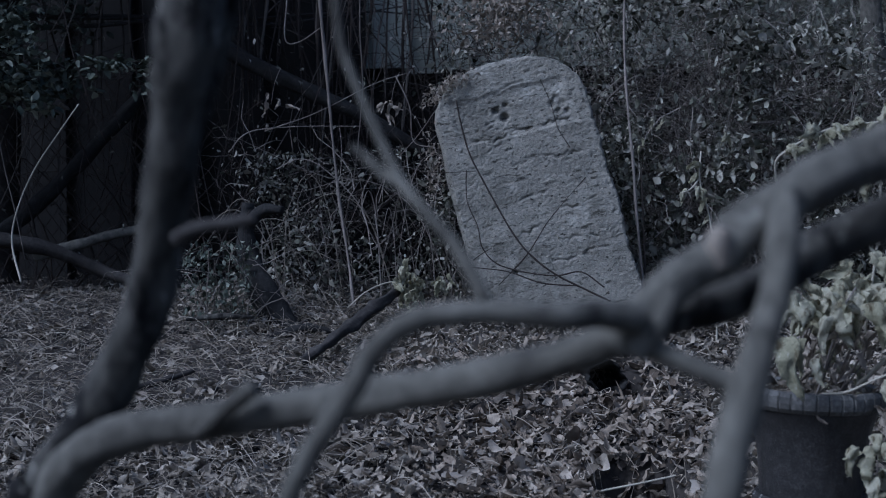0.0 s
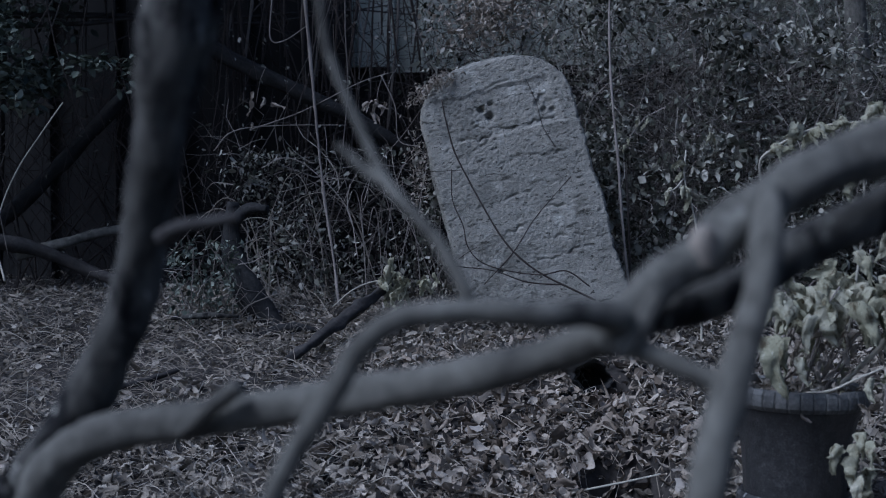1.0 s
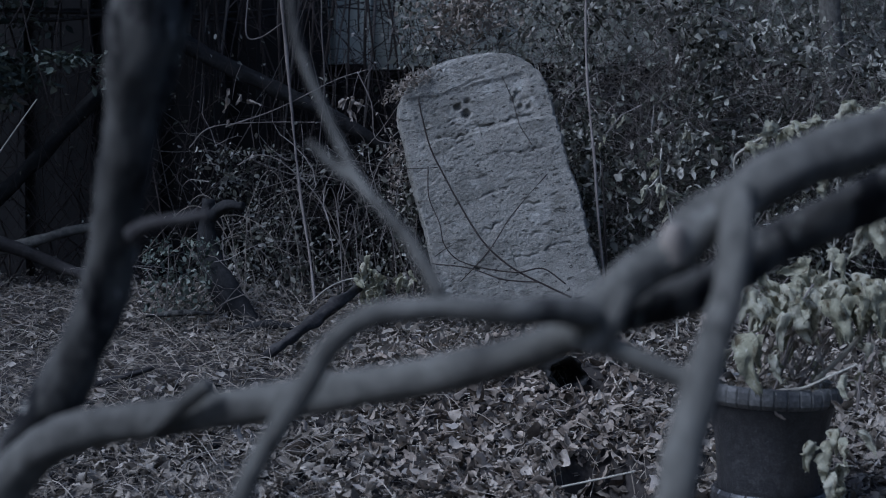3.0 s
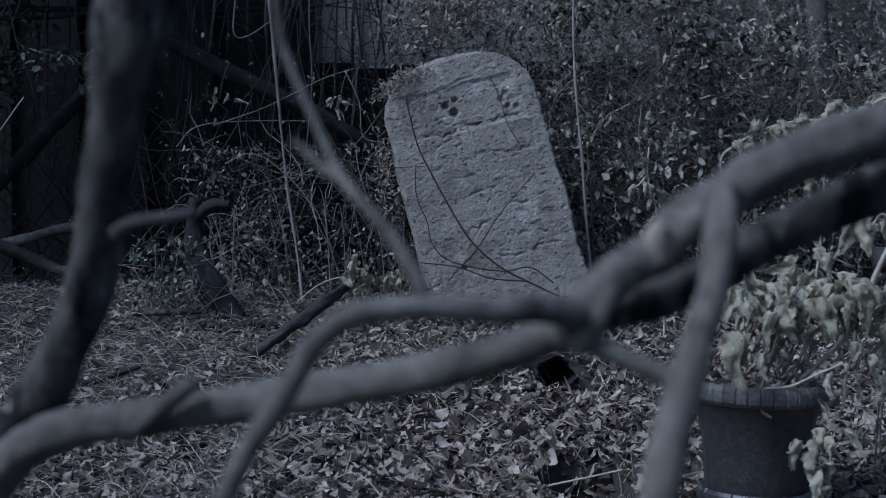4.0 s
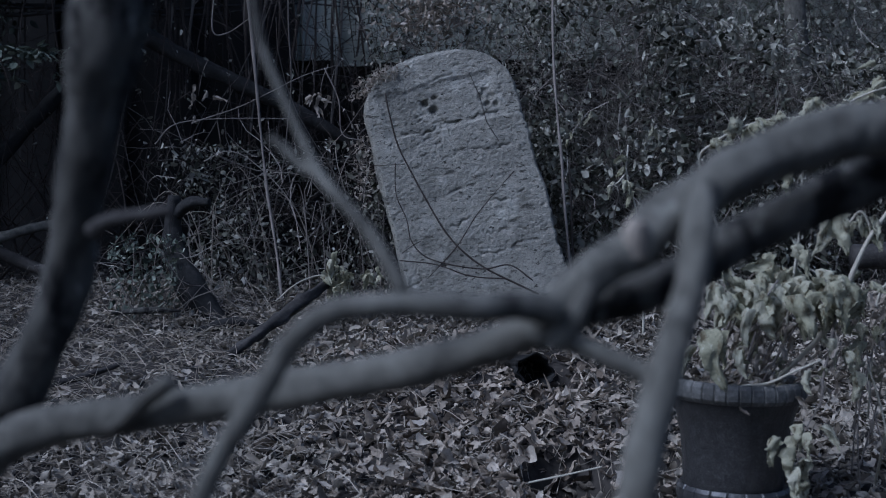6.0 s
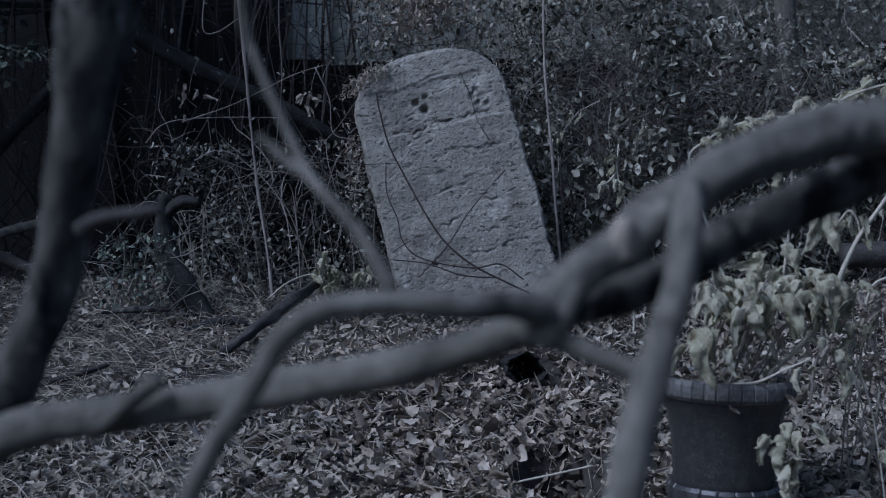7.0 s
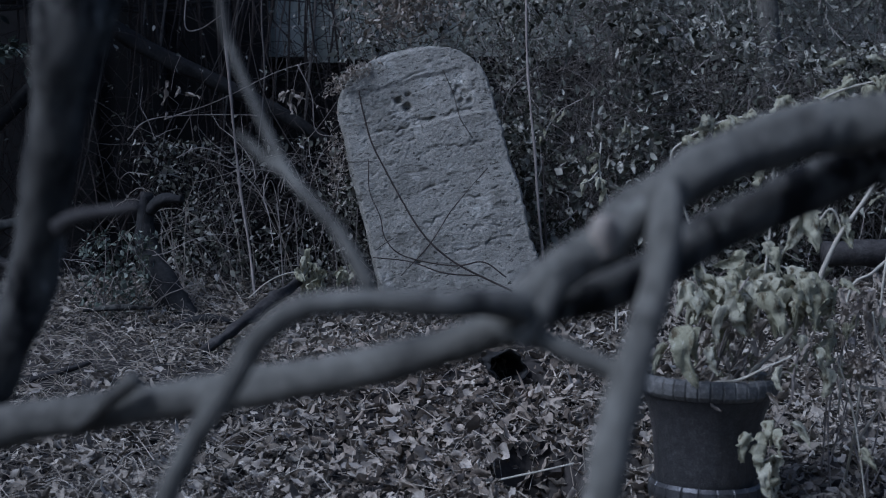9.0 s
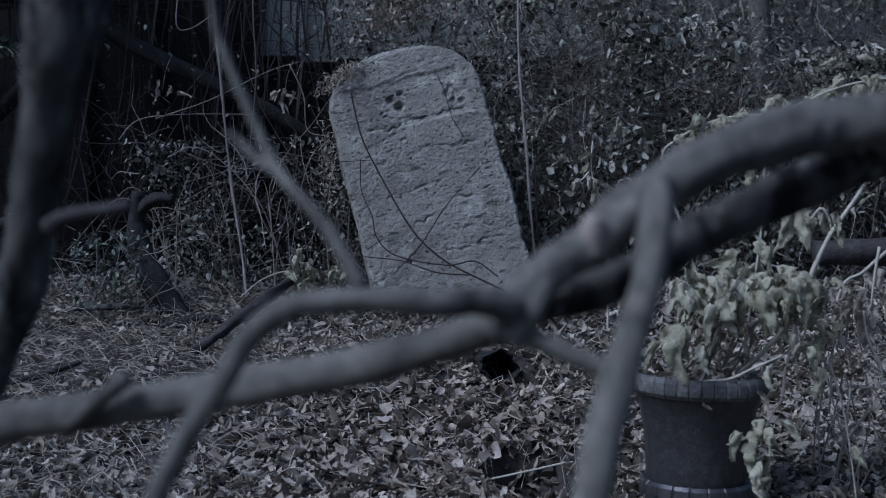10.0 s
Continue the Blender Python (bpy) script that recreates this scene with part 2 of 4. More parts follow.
def curled_leaves(pos, yaw, pitch, roll, length, aspect, roll_in, curl):
    """Dry leaves of three strips and five steps, pointed, rolled in across and curled along. All arguments are arrays."""
    n = len(pos)
    t = np.repeat(np.linspace(0, 1, 6), 4)[None, :] * np.ones((n, 1))
    s = np.tile(np.array((-1.0, -0.36, 0.36, 1.0)), 6)[None, :]
    lobes = 1 + (0.24 * rng.standard_normal((n, 24)) + (0.12 * (rng.random(n) < 0.5))[:, None] * np.cos(t * 5 * np.pi)) * (np.abs(s) > 0.9)
    wide = (length * aspect * 0.5)[:, None] * np.sin(np.pi * np.clip(t * 0.93 + 0.05, 0, 1)) ** 0.62 * (1.1 - 0.3 * t)
    bend = s * roll_in[:, None]
    x = length[:, None] * (t - 0.5)
    y = wide * lobes * np.sin(bend) / np.where(np.abs(roll_in[:, None]) < 0.05, 0.05, roll_in[:, None])
    z = wide * (1 - np.cos(bend)) * np.sign(roll_in[:, None]) + curl[:, None] * length[:, None] * (t - 0.5) ** 2 + 0.055 * length[:, None] * rng.standard_normal((n, 24))
    twist = (rng.normal(0, 0.7, n))[:, None] * (t - 0.5)
    y, z = y * np.cos(twist) - z * np.sin(twist), y * np.sin(twist) + z * np.cos(twist)
    v = np.einsum("nij,nkj->nki", turns(yaw, pitch, roll), np.stack([x, y, z], -1)) + pos[:, None, :]
    i, j = np.meshgrid(np.arange(5), np.arange(3), indexing="ij")
    q = (i * 4 + j).ravel()
    face = np.stack([q, q + 1, q + 5, q + 4], -1)
    f = (face[None] + 24 * np.arange(n)[:, None, None]).reshape(-1, 4)
    return v.reshape(-1, 3), f


HOLES = ((0.30, 3.45, 0.085, 0.10, 0.13), (0.295, 2.8, 0.095, 0.16, 0.24), (0.505, 2.9, 0.04, 0.10, 0.12))


def ground_z(x, y):
    """The bank: level before the pot, rising to the headstone, level again behind it."""
    x, y = np.asarray(x, float), np.asarray(y, float)
    s = np.clip((y - 2.45) / 2.1, 0, 1)
    z = 0.33 * (0.75 * s + 0.25 * s * s * (3 - 2 * s)) - 0.06 * np.clip((2.4 - y) / 1.2, 0, 1)
    z = z + 0.05 * np.exp(-((x - 0.02) / 0.42) ** 2 - ((y - 3.3) / 0.4) ** 2)
    z = z + (0.012 * np.sin(3.1 * x + 1.3 * y) + 0.010 * np.sin(5.3 * y - 2.2 * x + 1)) * np.exp(-(x / 6) ** 2 - ((y - 3) / 6) ** 2)
    for hx, hy, rx, ry, deep in HOLES:
        z = z - deep * np.exp(-(((x - hx) / rx) ** 2 + ((y - hy) / ry) ** 2) ** 2)
    return z


# ---- ground ----
def build_ground():
    near_x, near_y = np.arange(-3.2, 3.21, 0.025), np.arange(0.4, 6.4, 0.025)
    far = np.array([4, 5.5, 8, 14, 30, 80, 250, 900.0])
    xs = np.concatenate([-far[::-1], near_x, far])
    ys = np.concatenate([-far[::-1], [-2.5, -1.2, -0.4], near_y, far + 3.5])
    gx, gy = np.meshgrid(xs, ys, indexing="ij")
    gz = ground_z(gx, gy)
    v = np.stack([gx, gy, gz], -1).reshape(-1, 3)
    for k in np.nonzero((np.abs(v[:, 0]) < 3.3) & (v[:, 1] > 0.3) & (v[:, 1] < 6.5))[0]:
        v[k, 2] += 0.008 * noise.noise(Vector(v[k]) * 9) + 0.004 * noise.noise(Vector(v[k]) * 31)
    i, j = np.meshgrid(np.arange(len(xs) - 1), np.arange(len(ys) - 1), indexing="ij")
    a = i * len(ys) + j
    f = np.stack([a, a + len(ys), a + len(ys) + 1, a + 1], -1).reshape(-1, 4)
    return tagged(part("ground", v, f, SOIL, None, smooth=True), "dark damp soil bank under dead leaves", "ground", kind="structure")


build_ground()


# ---- headstone ----
def build_headstone():
    half, tall, thick, arch = 0.268, 0.905, 0.055, 0.20
    heights = [(s, 1.0) for s in np.linspace(-0.14, tall - arch, 230)]
    for a in np.linspace(0, 1, 84)[1:]:
        q = math.sin(a * math.pi / 2)
        heights.append((tall - arch + arch * q, max((1 - q ** 2.3) ** (1 / 2.3), 0.012)))
    # outline of one course: flat face, worn corners, flat back; each point with its outward way
    course = [(x, -1.0, 0.0, -1.0) for x in np.linspace(-0.95, 0.95, 170)]
    for t in np.linspace(0, math.pi, 13)[1:-1]:
        course.append((0.95 + 0.05 * math.sin(t), -math.cos(t), math.sin(t), -math.cos(t)))
    course += [(x, 1.0, 0.0, 1.0) for x in np.linspace(0.95, -0.95, 16)]
    for t in np.linspace(0, math.pi, 13)[1:-1]:
        course.append((-0.95 - 0.05 * math.sin(t), math.cos(t), -math.sin(t), math.cos(t)))
    sides = len(course)
    pits = [(-0.054, 0.742, 0.0115, 0.020), (-0.018, 0.755, 0.0105, 0.017), (-0.030, 0.712, 0.0135, 0.022), (0.135, 0.715, 0.012, 0.008), (0.150, 0.69, 0.009, 0.010), (0.168, 0.712, 0.014, 0.009), (0.178, 0.682, 0.010, 0.008), (0.152, 0.735, 0.010, 0.007), (-0.125, 0.20, 0.008, 0.016), (0.12, 0.20, 0.012, 0.006)]
    cracks = [(0.645, -0.2, 0.19, 0.03, 0.013), (0.80, -0.17, 0.06, 0.03, 0.006), (0.615, -0.2, -0.05, 0.12, 0.003), (0.553, -0.06, 0.2, -0.05, 0.004), (0.42, -0.1, 0.06, 0.1, 0.006), (0.36, 0.0, 0.2, 0.1, 0.006), (0.262, 0.03, 0.17, -0.1, 0.009), (0.20, 0.0, 0.2, 0.1, 0.007), (0.71, -0.24, -0.15, -0.2, 0.007), (0.48, -0.2, 0.0, 0.1, 0.005), (0.31, -0.15, 0.02, 0.15, 0.006)]
    v = []
    for z, w in heights:
        th = thick * (0.6 + 0.4 * min(1, w * 2.0))
        for cx, cy, nx, ny in course:
            x = half * w * cx * (1.02 - 0.05 * z) + 0.010 * noise.noise(Vector((2.0 if cx > 0 else 0.0, 0, z * 7))) + (0.006 * noise.noise(Vector((9, 0, z * 40))) if cx > 0.5 else 0)
            y = th * cy
            q = Vector((x, y, z))
            skew = Vector((x * 20 + z * 4, y * 20, z * 58 - x * 16))
            d = noise.noise(q * 4.5) * 0.006 + noise.noise(q * 20) * 0.0016 + noise.noise(q * 62) * 0.0015 + noise.noise(q * 110) * 0.0015 + noise.noise(q * 200) * 0.0009
            patch = 0.55 + 0.9 * noise.noise(q * 6 + Vector((7, 0, 0)))
            d -= 0.012 * patch * max(0.0, noise.noise(skew * 1.7) - 0.36) + 0.016 * patch * max(0.0, noise.noise(skew * 3.4) - 0.33)
            if cy < 0:
                reach = max(abs(x + 0.005) / 0.195, abs(z - 0.722) / 0.078) + 0.16 * noise.noise(q * 16)
                d -= 0.0055 * min(1.0, max(0.0, (1.04 - reach) / 0.10))
                rough = max(0.0, 1 - math.hypot(x - 0.155, z - 0.70) / 0.05)
                d -= 0.010 * rough * max(0.0, noise.noise(q * 75))
                for a, b, r, deep in pits:
                    d -= deep * math.exp(-(((x - a) ** 2 + (z - b) ** 2) / r ** 2) ** 2)
                for b, x0, x1, rise, deep in cracks:
                    if x0 < x < x1:
                        line = b + rise * (x - x0) + 0.025 * noise.noise(Vector((x * 12, b * 9, 0))) + 0.01 * noise.noise(Vector((x * 50, b * 9, 0)))
                        d -= 1.6 * deep * max(0.0, 0.3 + noise.noise(Vector((x * 22, b * 31, 1)))) * math.exp(-((z - line) / 0.0036) ** 2)
            v.append((x + nx * d, y + ny * d, z + (0.5 * d if w < 0.98 else 0)))
    f = []
    for i in range(len(heights) - 1):
        for k in range(sides):
            a, b = i * sides + k, i * sides + (k + 1) % sides
            f.append((a, b, b + sides, a + sides))
    f.append(tuple(range((len(heights) - 1) * sides, len(heights) * sides)))
    f.append(tuple(range(sides - 1, -1, -1)))
    ob = part("headstone", v, f, STONE, smooth=True)
    ob.matrix_world = pose(0.205, 4.33, 0.27, 0, 0, 0) @ pose(0, 0, 0, -7, -14.2, 4)
    return tagged(ob, "rough weathered grey headstone leaning sideways in the leaves", "headstone")


build_headstone()


# ---- fallen branches close to the eye ----
def limb(parent, origin, points, radii, name="limb", label="", rough=0.14, sides=20, per=12, material=None, seed=0):
    line = spline(points, per)
    v, f = tube(line, radii, sides, rough, seed)
    return part(name, local(v, origin), f, material or BARK, parent, label, smooth=True)


def build_branches():
    o = (-0.45, 1.03, float(ground_z(-0.45, 1.03)))
    tree = empty("dead_branch", o, "bare forked grey branch with rough bark, standing in the leaves", "branch")
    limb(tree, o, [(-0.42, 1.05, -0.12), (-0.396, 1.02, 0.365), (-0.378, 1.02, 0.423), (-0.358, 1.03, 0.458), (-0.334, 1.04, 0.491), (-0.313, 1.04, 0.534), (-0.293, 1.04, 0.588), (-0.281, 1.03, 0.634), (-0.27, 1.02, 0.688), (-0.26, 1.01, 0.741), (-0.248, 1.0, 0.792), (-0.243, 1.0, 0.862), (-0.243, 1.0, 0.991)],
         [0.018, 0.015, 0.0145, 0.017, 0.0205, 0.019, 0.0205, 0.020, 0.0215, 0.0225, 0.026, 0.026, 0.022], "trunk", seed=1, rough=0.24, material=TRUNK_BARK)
    limb(tree, o, [(-0.41, 1.03, -0.10), (-0.394, 1.03, 0.365), (-0.374, 1.02, 0.409), (-0.353, 1.01, 0.442), (-0.325, 1.0, 0.463), (-0.282, 0.99, 0.478), (-0.218, 0.97, 0.488), (-0.146, 0.95, 0.502), (-0.085, 0.92, 0.516), (-0.024, 0.89, 0.531), (0.026, 0.87, 0.546), (0.062, 0.85, 0.562), (0.086, 0.848, 0.579), (0.118, 0.862, 0.604)],
         [0.02, 0.018, 0.0175, 0.0175, 0.0165, 0.0150, 0.0145, 0.0145, 0.0145, 0.0145, 0.0125, 0.0125, 0.012, 0.011], seed=2)
    limb(tree, o, [(-0.236, 0.955, 0.479), (-0.213, 0.945, 0.499), (-0.19, 0.94, 0.517)], [0.006, 0.0065, 0.006], "broken_spur", seed=3, sides=12)
    limb(tree, o, [(-0.264, 1.01, 0.623), (-0.248, 1.0, 0.632), (-0.221, 0.99, 0.636), (-0.197, 0.985, 0.64)], [0.0075, 0.006, 0.005, 0.0045], "twig", seed=4, sides=12, material=DARK_BARK)
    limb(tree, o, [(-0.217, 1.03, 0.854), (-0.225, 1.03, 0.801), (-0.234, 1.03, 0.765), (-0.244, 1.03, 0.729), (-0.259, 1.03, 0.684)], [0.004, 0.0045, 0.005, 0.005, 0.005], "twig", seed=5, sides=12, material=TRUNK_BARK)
    limb(tree, o, [(-0.153, 0.8, 0.438), (-0.139, 0.8, 0.475), (-0.122, 0.8, 0.506), (-0.101, 0.8, 0.538), (-0.09, 0.8, 0.557), (-0.07, 0.8, 0.575), (-0.047, 0.8, 0.582), (-0.015, 0.8, 0.583), (0.024, 0.8, 0.58), (0.052, 0.815, 0.581), (0.078, 0.83, 0.577)],
         [0.0068, 0.0069, 0.0072, 0.0074, 0.0074, 0.0074, 0.0074, 0.008, 0.0082, 0.009, 0.010], "twig", seed=6, sides=14)
    limb(tree, o, [(-0.131, 0.9, 0.86), (-0.122, 0.9, 0.771), (-0.114, 0.895, 0.743), (-0.102, 0.89, 0.716), (-0.09, 0.885, 0.69), (-0.077, 0.875, 0.665), (-0.058, 0.865, 0.643), (-0.038, 0.855, 0.62), (-0.02, 0.845, 0.588)],
         [0.003, 0.003, 0.003, 0.0032, 0.0034, 0.0038, 0.0038, 0.0043, 0.0055], "twig", seed=7, sides=14)
    limb(tree, o, [(-0.111, 0.885, 0.69), (-0.102, 0.883, 0.682), (-0.09, 0.88, 0.671), (-0.077, 0.875, 0.663)], [0.0028, 0.0038, 0.004, 0.004], "twig", seed=8, sides=12)
    limb(tree, o, [(0.062, 0.845, 0.556), (0.086, 0.85, 0.582), (0.111, 0.86, 0.603), (0.135, 0.87, 0.616), (0.155, 0.88, 0.635), (0.179, 0.885, 0.651), (0.208, 0.895, 0.667), (0.243, 0.91, 0.682), (0.277, 0.92, 0.693), (0.317, 0.935, 0.70), (0.396, 0.94, 0.704), (0.588, 1.0, 0.663), (0.95, 1.1, -0.08)],
         [0.012, 0.0125, 0.0135, 0.016, 0.018, 0.0185, 0.0185, 0.0192, 0.0195, 0.0195, 0.0195, 0.019, 0.018], seed=9, rough=0.2)
    # shadowed limb: its shade comes from the darker bark colour
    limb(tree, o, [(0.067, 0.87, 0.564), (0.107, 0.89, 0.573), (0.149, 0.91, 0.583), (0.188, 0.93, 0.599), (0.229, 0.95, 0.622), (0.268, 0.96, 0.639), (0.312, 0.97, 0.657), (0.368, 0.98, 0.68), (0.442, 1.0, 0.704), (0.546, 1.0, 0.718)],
         [0.011, 0.013, 0.0155, 0.0155, 0.0165, 0.017, 0.018, 0.018, 0.017, 0.015], seed=10, material=TRUNK_BARK, label="rough-barked limb, its shade put into a darker bark")
    limb(tree, o, [(0.181, 0.87, 0.658), (0.173, 0.85, 0.625), (0.166, 0.84, 0.592), (0.155, 0.83, 0.561), (0.144, 0.82, 0.529), (0.134, 0.81, 0.499), (0.126, 0.8, 0.462), (0.121, 0.8, 0.41)],
         [0.010, 0.0115, 0.0105, 0.0105, 0.012, 0.0125, 0.012, 0.012], seed=11)
    limb(tree, o, [(0.071, 0.845, 0.566), (0.097, 0.84, 0.553), (0.123, 0.83, 0.542), (0.147, 0.825, 0.532)], [0.009, 0.0075, 0.0075, 0.008], "twig", seed=12, sides=14)
    limb(tree, o, [(0.075, 0.835, 0.553), (0.09, 0.835, 0.571), (0.101, 0.84, 0.592)], [0.007, 0.0075, 0.006], "twig", seed=13, sides=14)
    limb(tree, o, [(0.133, 0.862, 0.61), (0.133, 0.858, 0.625), (0.134, 0.856, 0.634)], [0.009, 0.0085, 0.0062], "knot", label="pale broken knot", seed=14, sides=14, material=CUT_WOOD)


build_branches()


# ---- pot and its plant ----
POT_AT = (0.600, 2.6, -0.017)


def lathe(profile, steps=72, flute=None):
    v, f = [], []
    for i, (r, z) in enumerate(profile):
        for k in range(steps):
            a = 2 * math.pi * k / steps
            q = r + (flute(i, k, steps) if flute else 0)
            v.append((q * math.cos(a), q * math.sin(a), z))
    for i in range(len(profile) - 1):
        for k in range(steps):
            a, b = i * steps + k, i * steps + (k + 1) % steps
            f.append((a, b, b + steps, a + steps))
    return v, f


def build_pot():
    pot = empty("plant_pot", POT_AT, "dark urn-shaped garden pot with a ribbed rim, standing in dead leaves", "plant pot")
    pot.rotation_euler = (0, radians(1.2), 0)
    pot.scale = (1.03, 1.03, 1.06)
    body = [(0.0, 0.075), (0.085, 0.075), (0.094, 0.085), (0.0970, 0.10), (0.0975, 0.12), (0.100, 0.15), (0.1035, 0.18), (0.109, 0.21), (0.1155, 0.235), (0.123, 0.253), (0.126, 0.262), (0.120, 0.268), (0.112, 0.262), (0.098, 0.2), (0.0, 0.2)]
    v, f = lathe(body, 96, lambda i, k, n: 0.0012 * noise.noise(Vector((i * 3.1, k * 0.9, 0))))
    part("body", v, f, POT, pot, smooth=True)
    rim = [(0.122, 0.256), (0.130, 0.259), (0.1355, 0.266), (0.1365, 0.276), (0.135, 0.287), (0.131, 0.294), (0.124, 0.296), (0.117, 0.292), (0.115, 0.262)]
    v, f = lathe(rim, 288, lambda i, k, n: -0.0026 if 1 <= i <= 5 and k % 8 == 0 else 0.0)
    part("rim", v, f, POT_RIM, pot, "worn ribbed rim", smooth=False)
    ring = [(0.093, 0.090), (0.104, 0.094), (0.109, 0.087), (0.110, 0.072), (0.107, 0.058), (0.098, 0.050), (0.090, 0.046)]
    v, f = lathe(ring, 240, lambda i, k, n: -0.0026 if 1 <= i <= 4 and k % 12 == 0 else 0.0)
    part("base_ring", v, f, POT, pot, smooth=False)
    foot = [(0.092, 0.05), (0.086, 0.025), (0.094, 0.004), (0.104, -0.004), (0.106, -0.03), (0.0, -0.03)]
    v, f = lathe(foot, 72)
    part("foot", v, f, POT, pot, smooth=True)
    soil = [(0.117, 0.262), (0.08, 0.268), (0.04, 0.272), (0.0, 0.274)]
    v, f = lathe(soil, 48, lambda i, k, n: 0.003 * noise.noise(Vector((i, k * 0.7, 3))))
    part("soil", v, f, SOIL, pot, smooth=True)
    t, q = rng.uniform(0, 6.283, 90), 0.108 * np.sqrt(rng.random(90))
    p = np.stack([q * np.cos(t), q * np.sin(t), 0.285 + 0.012 * rng.random(90)], -1)
    v, f = curled_leaves(p, rng.uniform(0, 6.283, 90), rng.normal(0, 0.5, 90), rng.normal(0, 0.5, 90), rng.uniform(0.02, 0.045, 90), rng.uniform(0.35, 0.7, 90), rng.normal(0.3, 1.0, 90), rng.normal(0.2, 0.8, 90))
    tagged(part("leaf_mulch", v, f, LITTER, pot, "dead leaves lying on the soil", smooth=True), kind="stuff")
    return pot


build_pot()


def drooping_leaf(seed, curl, aspect):
    """A wilted leaf that arches out from its stalk at the origin and hangs down along -z, 1 long, cupped, twisted and crumpled."""
    r = np.random.default_rng(seed)
    n, m = 18, 11
    v, f = [], []
    ph = r.uniform(0, 6, 6)
    twist, reach = r.uniform(-1.5, 1.5), r.uniform(0.1, 0.34)
    torn = 1 + 0.2 * r.standard_normal((n, 2))
    for i in range(n):
        t = i / (n - 1)
        w = aspect * 0.5 * (math.sin(math.pi * min(1, t ** 0.85 * 0.95 + 0.04)) ** 0.75) * (1.15 - 0.4 * t)
        turn = twist * t + 0.25 * math.sin(4 * t + ph[4])
        for j in range(m):
            s = -1 + 2 * j / (m - 1)
            edge = 1 + (torn[i, 0 if s < 0 else 1] - 1) * abs(s) ** 3
            x = s * w * edge * (1 - 0.4 * abs(s) * curl)
            y = curl * 1.15 * w * abs(s) ** 1.5 + 0.035 * math.sin(8 * t + ph[1] + 3 * s) + 0.03 * abs(s) * math.sin(13 * t + 9 * s + ph[2]) + 0.018 * math.sin(21 * t + ph[5]) * s
            x, y = x * math.cos(turn) - y * math.sin(turn), x * math.sin(turn) + y * math.cos(turn)
            out = reach * math.sin(min(1.0, t * 1.9) * math.pi / 2) - 0.10 * t * t
            z = 0.07 * math.sin(min(1.0, t * 2.6) * math.pi) - t ** 1.25 * 0.94 + 0.05 * math.sin(6 * s + ph[3]) * t
            q = Vector((s * 1.6 + ph[0], t * 4.2, seed * 1.7))
            fold = 0.055 * min(1.0, t * 4) * aspect * 2
            v.append((x + 0.08 * math.sin(2.6 * t + ph[1]) + fold * noise.noise(q), y - out + 1.6 * fold * noise.noise(q + Vector((5, 0, 0))), z + fold * noise.noise(q * 1.3 + Vector((0, 9, 0)))))
    for i in range(n - 1):
        for j in range(m - 1):
            a = i * m + j
            f.append((a, a + 1, a + m + 1, a + m))
    return v, f


HANG = [mesh_of("leaf", *drooping_leaf(40 + k, 0.40 + 0.14 * (k % 5), 0.44 + 0.08 * (k % 4)), PALE, True) for k in range(16)]
HANG_DRY = [mesh_of("leaf", *drooping_leaf(70 + k, 0.6 + 0.12 * (k % 4), 0.34 + 0.06 * (k % 3)), DRY_LEAF, True) for k in range(6)]


def hang_leaf(parent, origin, at, size, yaw, swing=0.0, tip=0.0, kinds=HANG):
    ob = new("leaf", kinds[int(rng.integers(len(kinds)))])
    ob.parent = parent
    ob.matrix_basis = Matrix.Translation(Vector(at) - Vector(origin)) @ pose(0, 0, 0, math.degrees(swing), math.degrees(tip), math.degrees(yaw)) @ Matrix.Diagonal((size, size, size, 1))
    return ob


def leafy_stem(plant, o, points, radius, count, sizes, start=0.25, kinds=HANG, spread=0.02, name="stem", material=None):
    line = spline(points, 7)
    v, f = tube(line, [radius, radius * 0.55], 6, 0.1)
    stem = part(name, local(v, o), f, material or PALE_STEM, plant, smooth=True)
    for k in range(count):
        s = start + (1 - start) * (k + rng.random()) / count
        p = line[min(len(line) - 1, int(s * (len(line) - 1)))] + rng.normal(0, spread, 3) * (1, 1, 0.6)
        hang_leaf(stem, o, p, rng.uniform(*sizes), rng.uniform(0, 2 * np.pi), rng.normal(0, 0.5), rng.normal(0, 0.5), kinds)


